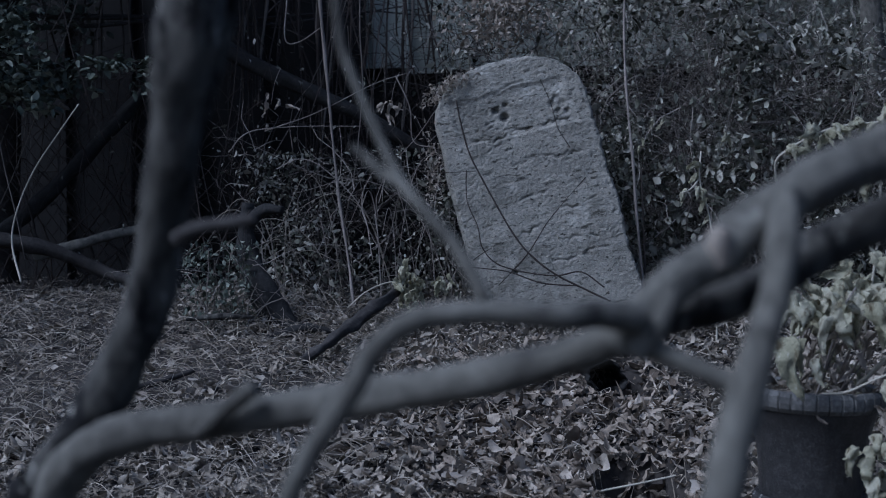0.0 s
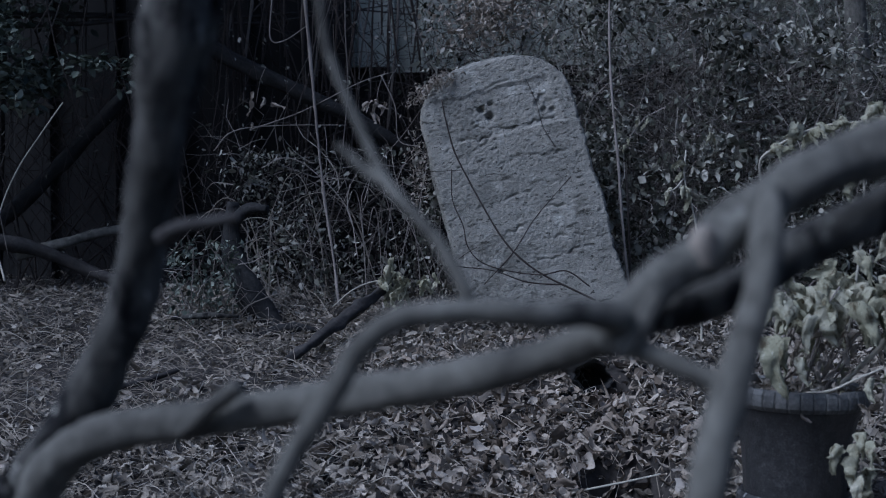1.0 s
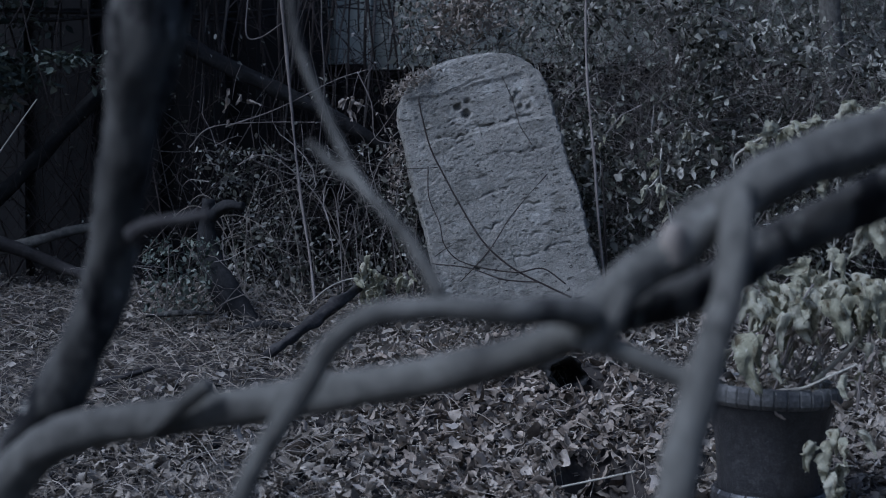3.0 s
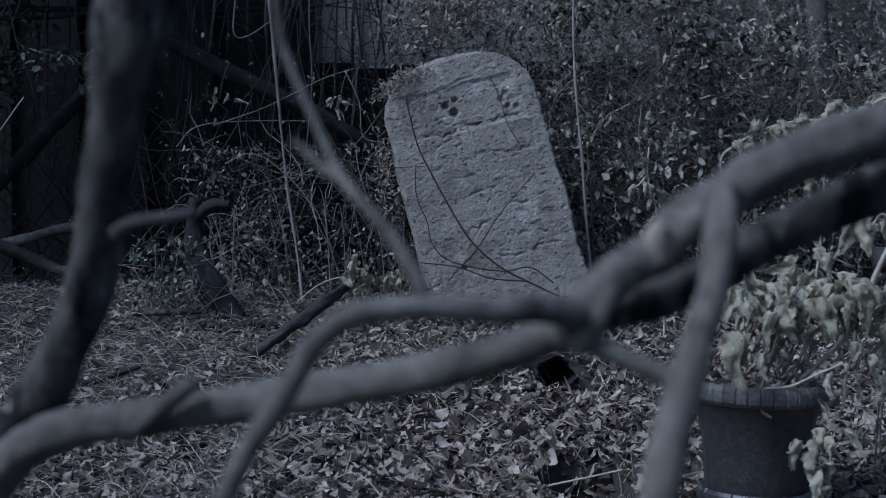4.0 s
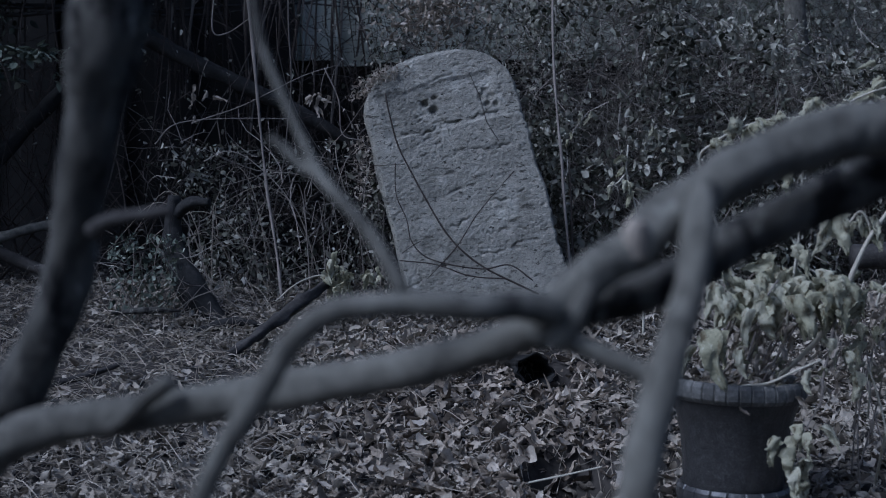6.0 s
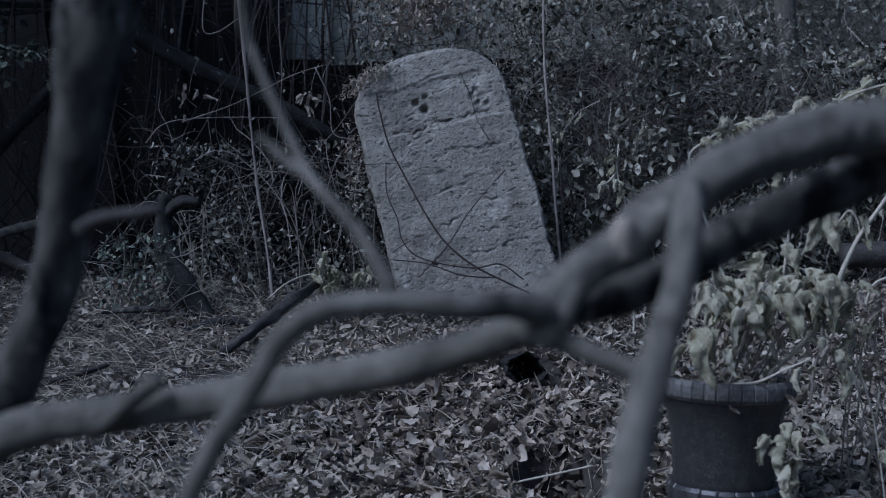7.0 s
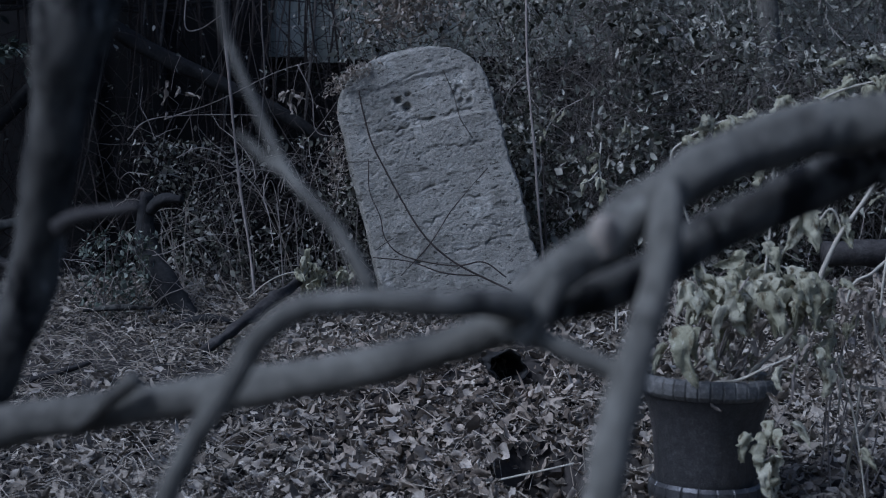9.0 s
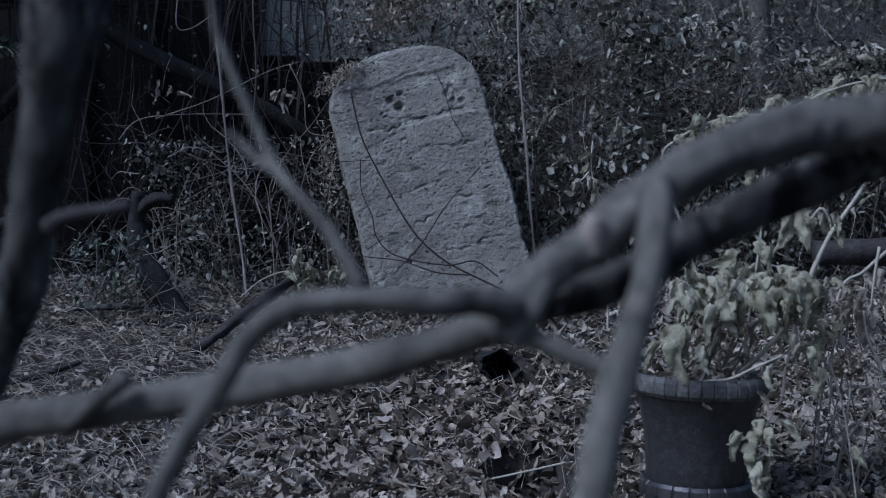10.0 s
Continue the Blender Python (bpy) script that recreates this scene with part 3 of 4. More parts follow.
def build_plant():
    o = (POT_AT[0], POT_AT[1], 0.262)
    plant = empty("potted_plant", o, "wilted pale green plant drooping over the rim of the dark pot", "plant")
    tops = [(0.574, 2.52, 0.487), (0.633, 2.58, 0.502), (0.662, 2.5, 0.494), (0.712, 2.5, 0.482), (0.765, 2.55, 0.492), (0.786, 2.52, 0.495), (0.729, 2.66, 0.509), (0.614, 2.62, 0.474)]
    for k, top in enumerate(tops):
        root = np.array(o) + (0.06 * math.cos(k * 2.3), 0.06 * math.sin(k * 2.3), 0)
        mid = 0.5 * (root + np.array(top)) + (0.0, -0.01, 0.03)
        end = np.array(top) + ((0.03 if k % 2 else -0.03), -0.03, -0.03)
        leafy_stem(plant, o, [root, mid, top, end], 0.0028, 8, (0.045, 0.08), 0.72, spread=0.022, material=VINE)
        leafy_stem(plant, o, [root, 0.6 * root + 0.4 * np.array(top), 0.35 * root + 0.65 * np.array(top)], 0.0022, 13, (0.022, 0.045), 0.1, HANG_DRY if k % 4 else HANG, 0.042, material=TWIG)
    crown = ((0.552, 2.5, 0.487, 0.064), (0.59, 2.55, 0.5, 0.06), (0.61, 2.48, 0.489, 0.055), (0.621, 2.45, 0.463, 0.07), (0.596, 2.44, 0.446, 0.06), (0.661, 2.5, 0.489, 0.076), (0.69, 2.45, 0.472, 0.072), (0.725, 2.47, 0.476, 0.078), (0.753, 2.52, 0.5, 0.085), (0.773, 2.5, 0.489, 0.085),
             (0.794, 2.5, 0.501, 0.096), (0.703, 2.58, 0.503, 0.06), (0.738, 2.58, 0.5, 0.06), (0.658, 2.56, 0.495, 0.05), (0.718, 2.6, 0.511, 0.064), (0.788, 2.6, 0.511, 0.06), (0.561, 2.46, 0.471, 0.052))
    low = ((0.523, 2.44, 0.408, 0.096), (0.493, 2.46, 0.373, 0.046), (0.55, 2.46, 0.403, 0.055), (0.507, 2.45, 0.383, 0.045), (0.484, 2.47, 0.354, 0.036), (0.58, 2.44, 0.368, 0.045), (0.756, 2.45, 0.389, 0.05), (0.786, 2.45, 0.365, 0.04))
    cane = ((0.75, 2.5, 0.618, 0.072), (0.788, 2.5, 0.626, 0.068), (0.71, 2.55, 0.564, 0.06), (0.668, 2.6, 0.545, 0.055), (0.718, 2.5, 0.555, 0.05), (0.703, 2.6, 0.703, 0.04), (0.56, 2.6, 0.775, 0.036), (0.743, 2.6, 0.853, 0.05))
    outside = ((0.684, 2.43, 0.229, 0.05), (0.643, 2.42, 0.207, 0.062), (0.664, 2.42, 0.187, 0.062), (0.678, 2.42, 0.151, 0.068), (0.691, 2.43, 0.119, 0.056), (0.675, 2.44, 0.206, 0.05))
    for x, y, z, size in crown + low + cane + tuple((*q[:3], q[3] * 0.8) for q in outside):
        hang_leaf(plant, o, (x, y, z), size * 1.25, rng.uniform(-0.7, 0.7), rng.normal(0, 0.15), rng.normal(0, 0.25))
    above = ((0.552, 2.6, 0.768), (0.612, 2.6, 0.8), (0.645, 2.6, 0.812), (0.70, 2.6, 0.82), (0.74, 2.6, 0.828), (0.788, 2.6, 0.836), (0.845, 2.6, 0.86), (0.9, 2.6, 0.882), (0.95, 2.6, 0.89), (0.88, 2.6, 0.925), (0.93, 2.6, 0.935))
    for k, at in enumerate(above):
        hang_leaf(plant, o, at, rng.uniform(0.04, 0.062), rng.uniform(-0.5, 0.5), rng.normal(0, 0.3), (1.25 if k % 2 else -1.25) + rng.normal(0, 0.25))
    # long stalk leaning out over the rim, and the taller canes behind it
    leafy_stem(plant, o, [(0.6, 2.52, 0.289), (0.637, 2.47, 0.301), (0.676, 2.44, 0.326), (0.727, 2.43, 0.351)], 0.0034, 2, (0.03, 0.05), 0.85)
    leafy_stem(plant, o, [(0.774, 2.5, 0.45), (0.756, 2.47, 0.367), (0.742, 2.46, 0.326), (0.734, 2.46, 0.254)], 0.0036, 5, (0.025, 0.045), 0.3, HANG_DRY, material=VINE)
    leafy_stem(plant, o, [(0.675, 2.58, 0.286), (0.749, 2.53, 0.38), (0.79, 2.5, 0.463), (0.804, 2.49, 0.513), (0.833, 2.48, 0.58), (0.874, 2.47, 0.644), (0.924, 2.45, 0.73), (0.99, 2.4, 0.86)], 0.0058, 5, (0.03, 0.05), 0.3, spread=0.03)
    leafy_stem(plant, o, [(0.795, 2.5, 0.6), (0.812, 2.48, 0.628), (0.828, 2.48, 0.61), (0.834, 2.48, 0.585)], 0.003, 3, (0.04, 0.06), 0.1, spread=0.008)
    leafy_stem(plant, o, [(0.697, 2.62, 0.286), (0.735, 2.62, 0.569), (0.744, 2.6, 0.74), (0.808, 2.55, 0.839), (0.935, 2.5, 0.879), (1.091, 2.5, 0.869)], 0.0032, 24, (0.035, 0.06), 0.55, spread=0.016)
    leafy_stem(plant, o, [(0.684, 2.66, 0.277), (0.59, 2.66, 0.568), (0.534, 2.62, 0.72), (0.56, 2.6, 0.766), (0.64, 2.6, 0.805), (0.72, 2.6, 0.816), (0.788, 2.6, 0.825), (0.868, 2.6, 0.859)], 0.003, 16, (0.035, 0.055), 0.5, spread=0.009)
    # stalk hanging outside the pot
    leafy_stem(plant, o, [(0.70, 2.5, 0.299), (0.726, 2.44, 0.318), (0.726, 2.42, 0.276), (0.699, 2.42, 0.228), (0.683, 2.42, 0.18), (0.684, 2.42, 0.115)], 0.0018, 5, (0.045, 0.065), 0.6, spread=0.010, material=TWIG)


def build_side_plant():
    """The withered plant that stands beside the pot."""
    x, y = 0.92, 2.7
    o = (x, y, float(ground_z(x, y)))
    plant = empty("withered_plant", o, "dry withered plant with a brown seed head beside the pot", "plant")
    for k in range(7):
        a = rng.uniform(0, 6.28)
        root = np.array(o) + (0.05 * math.cos(a), 0.05 * math.sin(a), -0.01)
        top = np.array((x + rng.uniform(-0.06, 0.16), y + rng.uniform(-0.16, 0.1), rng.uniform(0.36, 0.46)))
        end = top + (rng.uniform(-0.06, 0.06), rng.uniform(-0.06, 0.02), -rng.uniform(0.05, 0.12))
        leafy_stem(plant, o, [root, 0.5 * (root + top) + rng.normal(0, 0.03, 3), top, end], 0.002, 8, (0.03, 0.055), 0.6, HANG_DRY if k % 2 == 0 else HANG, 0.03, material=VINE)
    for points, r in (([(0.93, 2.66, 0.14), (0.981, 2.6, 0.276), (0.951, 2.6, 0.364), (0.941, 2.6, 0.421)], 0.0035), ([(0.836, 2.5, 0.333), (0.845, 2.5, 0.312), (0.865, 2.5, 0.248), (0.881, 2.5, 0.168), (0.9, 2.5, 0.03)], 0.0026),
                      ([(0.88, 2.52, 0.28), (0.907, 2.5, 0.279), (0.95, 2.5, 0.277), (1.02, 2.5, 0.268)], 0.0042), ([(1.006, 2.65, 0.539), (0.958, 2.65, 0.497), (0.907, 2.65, 0.446), (0.9, 2.68, 0.2)], 0.0042), ([(0.972, 2.6, 0.55), (0.962, 2.6, 0.484), (0.956, 2.6, 0.42)], 0.0034)):
        leafy_stem(plant, o, points, r, 3, (0.03, 0.05), 0.3, HANG_DRY, 0.012)
    side = ((0.829, 2.5, 0.377, 0.05), (0.819, 2.48, 0.319, 0.058), (0.88, 2.6, 0.209, 0.04), (0.89, 2.5, 0.164, 0.056), (0.906, 2.6, 0.417, 0.052), (0.942, 2.62, 0.421, 0.058), (0.971, 2.62, 0.412, 0.052), (0.89, 2.6, 0.398, 0.045), (0.948, 2.6, 0.392, 0.04))
    for k, (lx, ly, lz, size) in enumerate(side):
        hang_leaf(plant, o, (lx, ly, lz), size, rng.uniform(-0.8, 0.8), rng.normal(0, 0.3), rng.normal(0, 0.4), HANG_DRY if k % 3 == 2 else HANG)
    c = np.array((0.885, 2.5, 0.324))
    d = rng.standard_normal((420, 3))
    d /= np.linalg.norm(d, axis=1)[:, None]
    p = c + d * rng.uniform(0.012, 0.032, (420, 1)) * (1.1, 1, 0.9)
    v, f = leaves(p, rng.uniform(0, 6.3, 420), rng.uniform(-1.2, 1.2, 420), rng.uniform(-1, 1, 420), rng.uniform(0.008, 0.015, 420), np.full(420, 0.6), rng.normal(0, 1, 420), rng.normal(0, 0.4, 420))
    part("seed_head", local(v, o), f, DRY_LEAF, plant, "shaggy brown seed head", smooth=True)
    v, f = tube(spline([np.array(o), c + (0.0, 0.03, -0.12), c], 6), [0.003, 0.002], 6)
    part("stem", local(v, o), f, PALE_STEM, plant, smooth=True)


build_plant()
build_side_plant()


# ---- leaf litter and dry grass ----
def litter_places(n, x0, x1, y0, y1, bias=1.0):
    y = y0 + (y1 - y0) * rng.random(n) ** bias
    x = x0 + (x1 - x0) * rng.random(n)
    return x, y


def lying_leaves(x, y, lift, length, tilt):
    n = len(x)
    z = ground_z(x, y) + lift
    return curled_leaves(np.stack([x, y, z], -1), rng.uniform(0, 6.283, n), rng.normal(0, tilt, n), rng.normal(0, tilt, n), length, rng.uniform(0.32, 0.7, n), rng.normal(0.3, 1.0, n), rng.normal(0.3, 1.0, n))


def build_litter():
    n = 64000
    x, y = litter_places(n, -2.3, 2.3, 2.0, 4.9)
    patch = np.array([noise.noise(Vector((a * 1.6, b * 1.6, 4.0))) for a, b in zip(x, y)])
    heap = np.maximum(np.exp(-((x - 0.05) / 0.7) ** 2) * (y < 4.1), x > 0.6)
    bare = np.clip((-0.45 - x) / 0.4, 0, 1) * np.clip((y - 3.3) / 0.5, 0, 1)
    keep = rng.random(n) < np.clip(0.5 + 0.38 * heap + 0.7 * patch, 0.25, 1) * (1 - 0.3 * bare)
    hole = np.any([((x - hx) / rx) ** 2 + ((y - hy) / ry) ** 2 < 0.8 for hx, hy, rx, ry, _ in HOLES], axis=0) & (rng.random(n) < 0.72)
    pot = (x - POT_AT[0]) ** 2 + (y - POT_AT[1]) ** 2 < 0.105 ** 2
    border = np.minimum(np.minimum(2.3 - np.abs(x), (y - 2.0) * 1.4), 4.9 - y) + 0.25 * patch
    keep &= ~hole & ~pot & (rng.random(n) < np.clip(border / 0.45, 0.05, 1))
    # thinner cover round about, with a ragged edge
    ox, oy = rng.normal(0, 2.4, 16000), rng.normal(2.6, 1.9, 16000)
    far = ((np.abs(ox) > 2.25) | (oy < 2.05) | (oy > 4.85)) & (oy < 5.7) & (np.hypot(ox, oy) > 0.35)
    x, y = np.concatenate([x[keep], ox[far]]), np.concatenate([y[keep], oy[far]])
    n = len(x)
    lift = 0.004 + 0.03 * rng.random(n)
    grass = np.clip((-0.25 - x) / 0.3, 0, 1) * np.clip((y - 3.0) / 0.4, 0, 1)
    length = (0.012 + 0.042 * rng.random(n) ** 1.5) * np.where(rng.random(n) < 0.08, 1.35, 1) * (1 - 0.3 * grass) * 0.93
    brown = rng.random(n) < np.exp(-((x - 0.12) / 0.42) ** 4 - ((y - 3.1) / 0.75) ** 4)
    v, f = lying_leaves(x[~brown], y[~brown], lift[~brown], length[~brown], 0.5)
    litter = part("leaf_litter", v, f, LITTER, smooth=True)
    tagged(litter, "thick carpet of curled brown dead leaves on the bank", "leaf litter", kind="stuff")
    v, f = lying_leaves(x[brown], y[brown], lift[brown], length[brown], 0.55)
    tagged(part("leaf_heap", v, f, HEAP, smooth=True), "low heap of reddish-brown oak leaves before the headstone", "leaf heap", kind="stuff")
    # the uppermost large leaves nearest the eye
    kinds = []
    for k in range(12):
        one = np.zeros((1, 3))
        v, f = curled_leaves(one, np.zeros(1), np.zeros(1), np.zeros(1), np.ones(1), np.array([0.55 + 0.03 * k]), np.array([-0.7 + 0.15 * k]), np.array([-0.5 + 0.2 * (k % 6)]))
        kinds.append(mesh_of("leaf", v, f, LITTER_PIECE, True))
    for k in range(290):
        x, y = rng.uniform(-1.1, 1.15), 2.32 + 1.1 * rng.random() ** 1.3
        if (x - POT_AT[0]) ** 2 + (y - POT_AT[1]) ** 2 < 0.16 ** 2 or min(math.hypot((x - h[0]) / h[2], (y - h[1]) / h[3]) for h in HOLES) < 1.1:
            continue
        s = rng.uniform(0.032, 0.056)
        ob = new("leaf", kinds[k % 12])
        ob.parent = litter
        ob.matrix_basis = Matrix.Translation((x, y, float(ground_z(x, y)) + 0.024)) @ pose(0, 0, 0, rng.normal(0, 20), rng.normal(0, 20), rng.uniform(0, 360)) @ Matrix.Diagonal((s, s, s, 1))


def build_straw():
    soup = Tubes()
    for k in range(5200):
        left = rng.random() < 0.74
        x = rng.uniform(-2.2, -0.35) if left else rng.uniform(-0.5, 2.2)
        y = rng.uniform(2.3, 4.5)
        a, length = rng.uniform(0, 6.283), rng.uniform(0.03, 0.16) * (1 if left else 0.8)
        d = np.array((math.cos(a), math.sin(a) * 0.8))
        t = np.linspace(0, 1, 5)
        bend = rng.normal(0, 0.25)
        px, py = x + d[0] * t * length - d[1] * bend * length * t * t, y + d[1] * t * length + d[0] * bend * length * t * t
        rise = rng.uniform(0.0, 0.35) * length * (1 if rng.random() < 0.7 else 1.9)
        pz = ground_z(px, py) + 0.012 + 0.014 * rng.random() + rise * np.sin(t * np.pi * rng.uniform(0.5, 1.0))
        r = rng.uniform(0.0005, 0.0013)
        soup.tube(np.stack([px, py, pz], -1), [r, r * 0.6], 3)
    for k in range(5600):
        x, y = rng.uniform(-1.9, 2.0), rng.uniform(2.25, 4.4)
        if (x - POT_AT[0]) ** 2 + (y - POT_AT[1]) ** 2 < 0.012 or min(math.hypot((x - h[0]) / h[2], (y - h[1]) / h[3]) for h in HOLES) < 0.9:
            continue
        a, length = rng.uniform(0, 6.283), rng.uniform(0.015, 0.06)
        t = np.linspace(-0.5, 0.5, 3)
        px, py = x + math.cos(a) * t * length, y + math.sin(a) * t * length + rng.normal(0, 0.15) * length * t * t
        pz = ground_z(px, py) + 0.018 + 0.022 * rng.random() + rng.normal(0, 0.3) * length * t
        soup.tube(np.stack([px, py, pz], -1), rng.uniform(0.0005, 0.0014), 3)
    tagged(part("dry_grass", soup.verts(), soup.f, STRAW), "dry flattened straw-coloured grass over the leaves", "grass", kind="stuff")


# ---- hedge behind the stone ----
def wander(start, direction, length, steps, bend, droop=0.0):
    p, d, out = np.array(start, float), np.array(direction, float), []
    d /= np.linalg.norm(d)
    for _ in range(steps + 1):
        out.append(p.copy())
        p = p + d * length / steps
        d = d + rng.normal(0, bend, 3) + (0, 0, -droop)
        d /= np.linalg.norm(d)
    return np.array(out)


def shrub(name, label, x0, x1, y0, y1, z1, stems, twigs, leaf_n, leaf_mat, size, clump=2.2, lean=0.5, low=0.0, radius=(0.0012, 0.004), twig_mat=None, aspect=0.5, cut=-0.05, large=0):
    o = (0.5 * (x0 + x1), 0.5 * (y0 + y1), float(ground_z(0.5 * (x0 + x1), 0.5 * (y0 + y1))))
    thing = empty(name, o, label, "shrub", "hedge shrubs")
    if large:
        n = large
        p = np.stack([rng.uniform(x0, x1, n), y0 - 0.02 + 0.3 * (y1 - y0) * rng.random(n), o[2] + low + (z1 - o[2] - low) * rng.random(n) ** 0.55], -1)
        v, f = leaves(p, rng.uniform(0, 6.283, n), rng.normal(0.7, 0.5, n), rng.normal(0, 0.7, n), rng.uniform(0.024, 0.05, n), rng.uniform(0.22, 0.46, n), rng.normal(0.3, 0.9, n), rng.normal(0.45, 0.4, n))
        tagged(part("large_leaves", local(v, o), f, CLIMBER, thing, "larger pale withered leaves", smooth=True), kind="stuff")
    soup = Tubes()
    for _ in range(stems):
        x, y = rng.uniform(x0, x1), rng.uniform(y0, y1)
        z = float(ground_z(x, y)) - 0.02
        line = wander((x, y, z), (rng.normal(0, lean), rng.normal(-0.05, lean * 0.5), 1), rng.uniform(0.5, 1.0) * (z1 - z), 9, 0.12, 0.03)
        v, f = tube(line, [rng.uniform(radius[1] * 0.5, radius[1]), radius[0]], 5, closed=False)
        part("stem", local(v, o), f, twig_mat or TWIG, thing, smooth=True)
    for _ in range(twigs):
        p = (rng.uniform(x0, x1), rng.uniform(y0, y1), rng.uniform(o[2] + low, z1))
        line = wander(p, rng.normal(0, 1, 3) * (1, 0.6, 0.9), rng.uniform(0.12, 0.55), 6, 0.22, 0.10)
        soup.tube(line, [rng.uniform(radius[0], radius[1] * 0.55), radius[0] * 0.6], 3)
    tagged(part("twig_tangle", local(soup.verts(), o), soup.f, twig_mat or TWIG, thing), kind="stuff")
    p = np.stack([rng.uniform(x0, x1, leaf_n * 2), y0 + (y1 - y0) * rng.random(leaf_n * 2) ** 1.9, o[2] + low + (z1 - o[2] - low) * rng.random(leaf_n * 2)], -1)
    q = np.array([noise.noise(Vector(a) * clump) + 0.5 * noise.noise(Vector(a) * clump * 2.7) for a in p])
    p = p[q > cut][:leaf_n]
    n = len(p)
    v, f = leaves(p, rng.uniform(0, 6.283, n), rng.normal(0.55, 0.6, n), rng.normal(0, 0.7, n), size[0] + (size[1] - size[0]) * rng.random(n) ** 2.0, np.full(n, aspect) * rng.uniform(0.7, 1.3, n), rng.normal(0, 0.4, n), rng.normal(0.2, 0.25, n))
    tagged(part("foliage", local(v, o), f, leaf_mat, thing, smooth=True), kind="stuff")
    return thing


def build_hedge():
    for k, (x, top) in enumerate(((0.42, 1.5), (0.82, 1.3), (1.25, 1.22), (1.7, 1.2), (2.15, 1.3))):
        shrub("shrub", "dense small-leaved shrub tangled with bare twigs behind the headstone", x - 0.08, x + 0.5, 4.62, 5.35, top, 18, 760, 4600, IVY, (0.014, 0.05), cut=-0.12, large=340)
    shrub("shrub", "thin shrub with withered leaves behind the headstone", -0.25, 0.5, 4.62, 5.3, 1.5, 16, 420, 2200, IVY, (0.013, 0.04), low=0.25, large=300)
    shrub("shrub", "low dense bramble with dull leaves", -0.95, -0.1, 4.45, 5.1, 0.86, 20, 230, 2500, IVY, (0.012, 0.036), cut=0.0)
    # next two: shade of the hollow is put into the dark bark
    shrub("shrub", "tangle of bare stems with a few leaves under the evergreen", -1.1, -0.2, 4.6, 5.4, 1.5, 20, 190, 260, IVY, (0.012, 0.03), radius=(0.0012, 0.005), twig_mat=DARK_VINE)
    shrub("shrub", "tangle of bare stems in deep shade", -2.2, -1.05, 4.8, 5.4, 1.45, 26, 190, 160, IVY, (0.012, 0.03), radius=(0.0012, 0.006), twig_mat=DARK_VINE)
    shrub("shrub", "small leafy shrub beside the dark stump", -1.02, -0.8, 4.05, 4.25, 0.55, 10, 40, 520, EVERGREEN, (0.016, 0.03), cut=-0.5)
    shrub("shrub", "bare dark climber spread over the grey boards", -0.5, 0.35, 5.6, 5.74, 1.75, 10, 220, 150, IVY, (0.014, 0.034), low=0.75, twig_mat=DARK_VINE, radius=(0.0015, 0.006))
    for x in (0.5, 1.0, 1.5, 2.0):
        shrub("shrub", "grey-green climber hanging against the fence boards", x - 0.1, x + 0.5, 5.4, 5.75, 2.1, 16, 620, 3000, CLIMBER, (0.014, 0.05), low=0.5, large=260)


def build_evergreen():
    o = (-2.1, 5.3, float(ground_z(-2.1, 5.3)))
    tree = empty("evergreen_tree", o, "dark evergreen tree with low foliage, its unseen upper crown added to shade the hollow", "tree")
    v, f = tube(spline([(-2.1, 5.3, o[2] - 0.1), (-2.06, 5.25, 0.9), (-2.0, 5.2, 1.7), (-1.95, 5.2, 2.9)], 8), [0.09, 0.05], 14, 0.12)
    part("trunk", local(v, o), f, DARK_BARK, tree, smooth=True)
    pos = []
    for k in range(70):
        start = np.array((-2.0 + rng.normal(0, 0.03), 5.2, rng.uniform(1.35, 2.8)))
        a = rng.uniform(-2.9, 0.5)
        line = wander(start, (math.cos(a), math.sin(a), 0.05), rng.uniform(0.8, 1.9), 9, 0.1, 0.01)
        v, f = tube(line, [0.012, 0.003], 5, closed=False)
        part("limb", local(v, o), f, DARK_BARK, tree, smooth=True)
        for q in line[2:]:
            pos.append(q + rng.normal(0, 0.10, (46, 3)) * (1, 1, 0.5))
    pos = np.concatenate(pos)
    edge = 1.22 + 0.10 * np.sin(pos[:, 0] * 5)
    # leaves above 1.62 right of -1.66 are unseen, added to shade the hollow
    pos = pos[(pos[:, 2] > edge) & (pos[:, 0] < -1.0) & ((pos[:, 0] < -1.66) | (pos[:, 2] > 1.62))]
    low = rng.uniform((-2.3, 4.5, 1.05), (-1.2, 4.72, 1.19), (2300, 3))
    low = low[[noise.noise(Vector(q) * 5) > -0.12 for q in low]]
    side = rng.uniform((-2.4, 4.35, 0.99), (-1.57, 4.6, 1.55), (5200, 3))
    side = side[[noise.noise(Vector(q) * 6) > 0.0 for q in side]]
    pos = np.concatenate([pos, low, side])
    n = len(pos)
    v, f = leaves(pos, rng.uniform(0, 6.283, n), rng.normal(0.3, 0.5, n), rng.normal(0, 0.6, n), rng.uniform(0.025, 0.05, n), np.full(n, 0.5), rng.normal(0, 0.3, n), rng.normal(0.2, 0.2, n))
    part("crown", local(v, o), f, EVERGREEN, tree, smooth=True)


def vine(points, r0, r1, label, material=None, name="vine", per=7, sides=7, rough=0.12):
    line = spline(points, per)
    v, f = tube(line, [r0, r1], sides, rough, seed=len(points))
    o = line[0]
    ob = part(name, local(v, o), f, material or VINE, smooth=True)
    ob.location = o
    return tagged(ob, label, "vine", "vines")


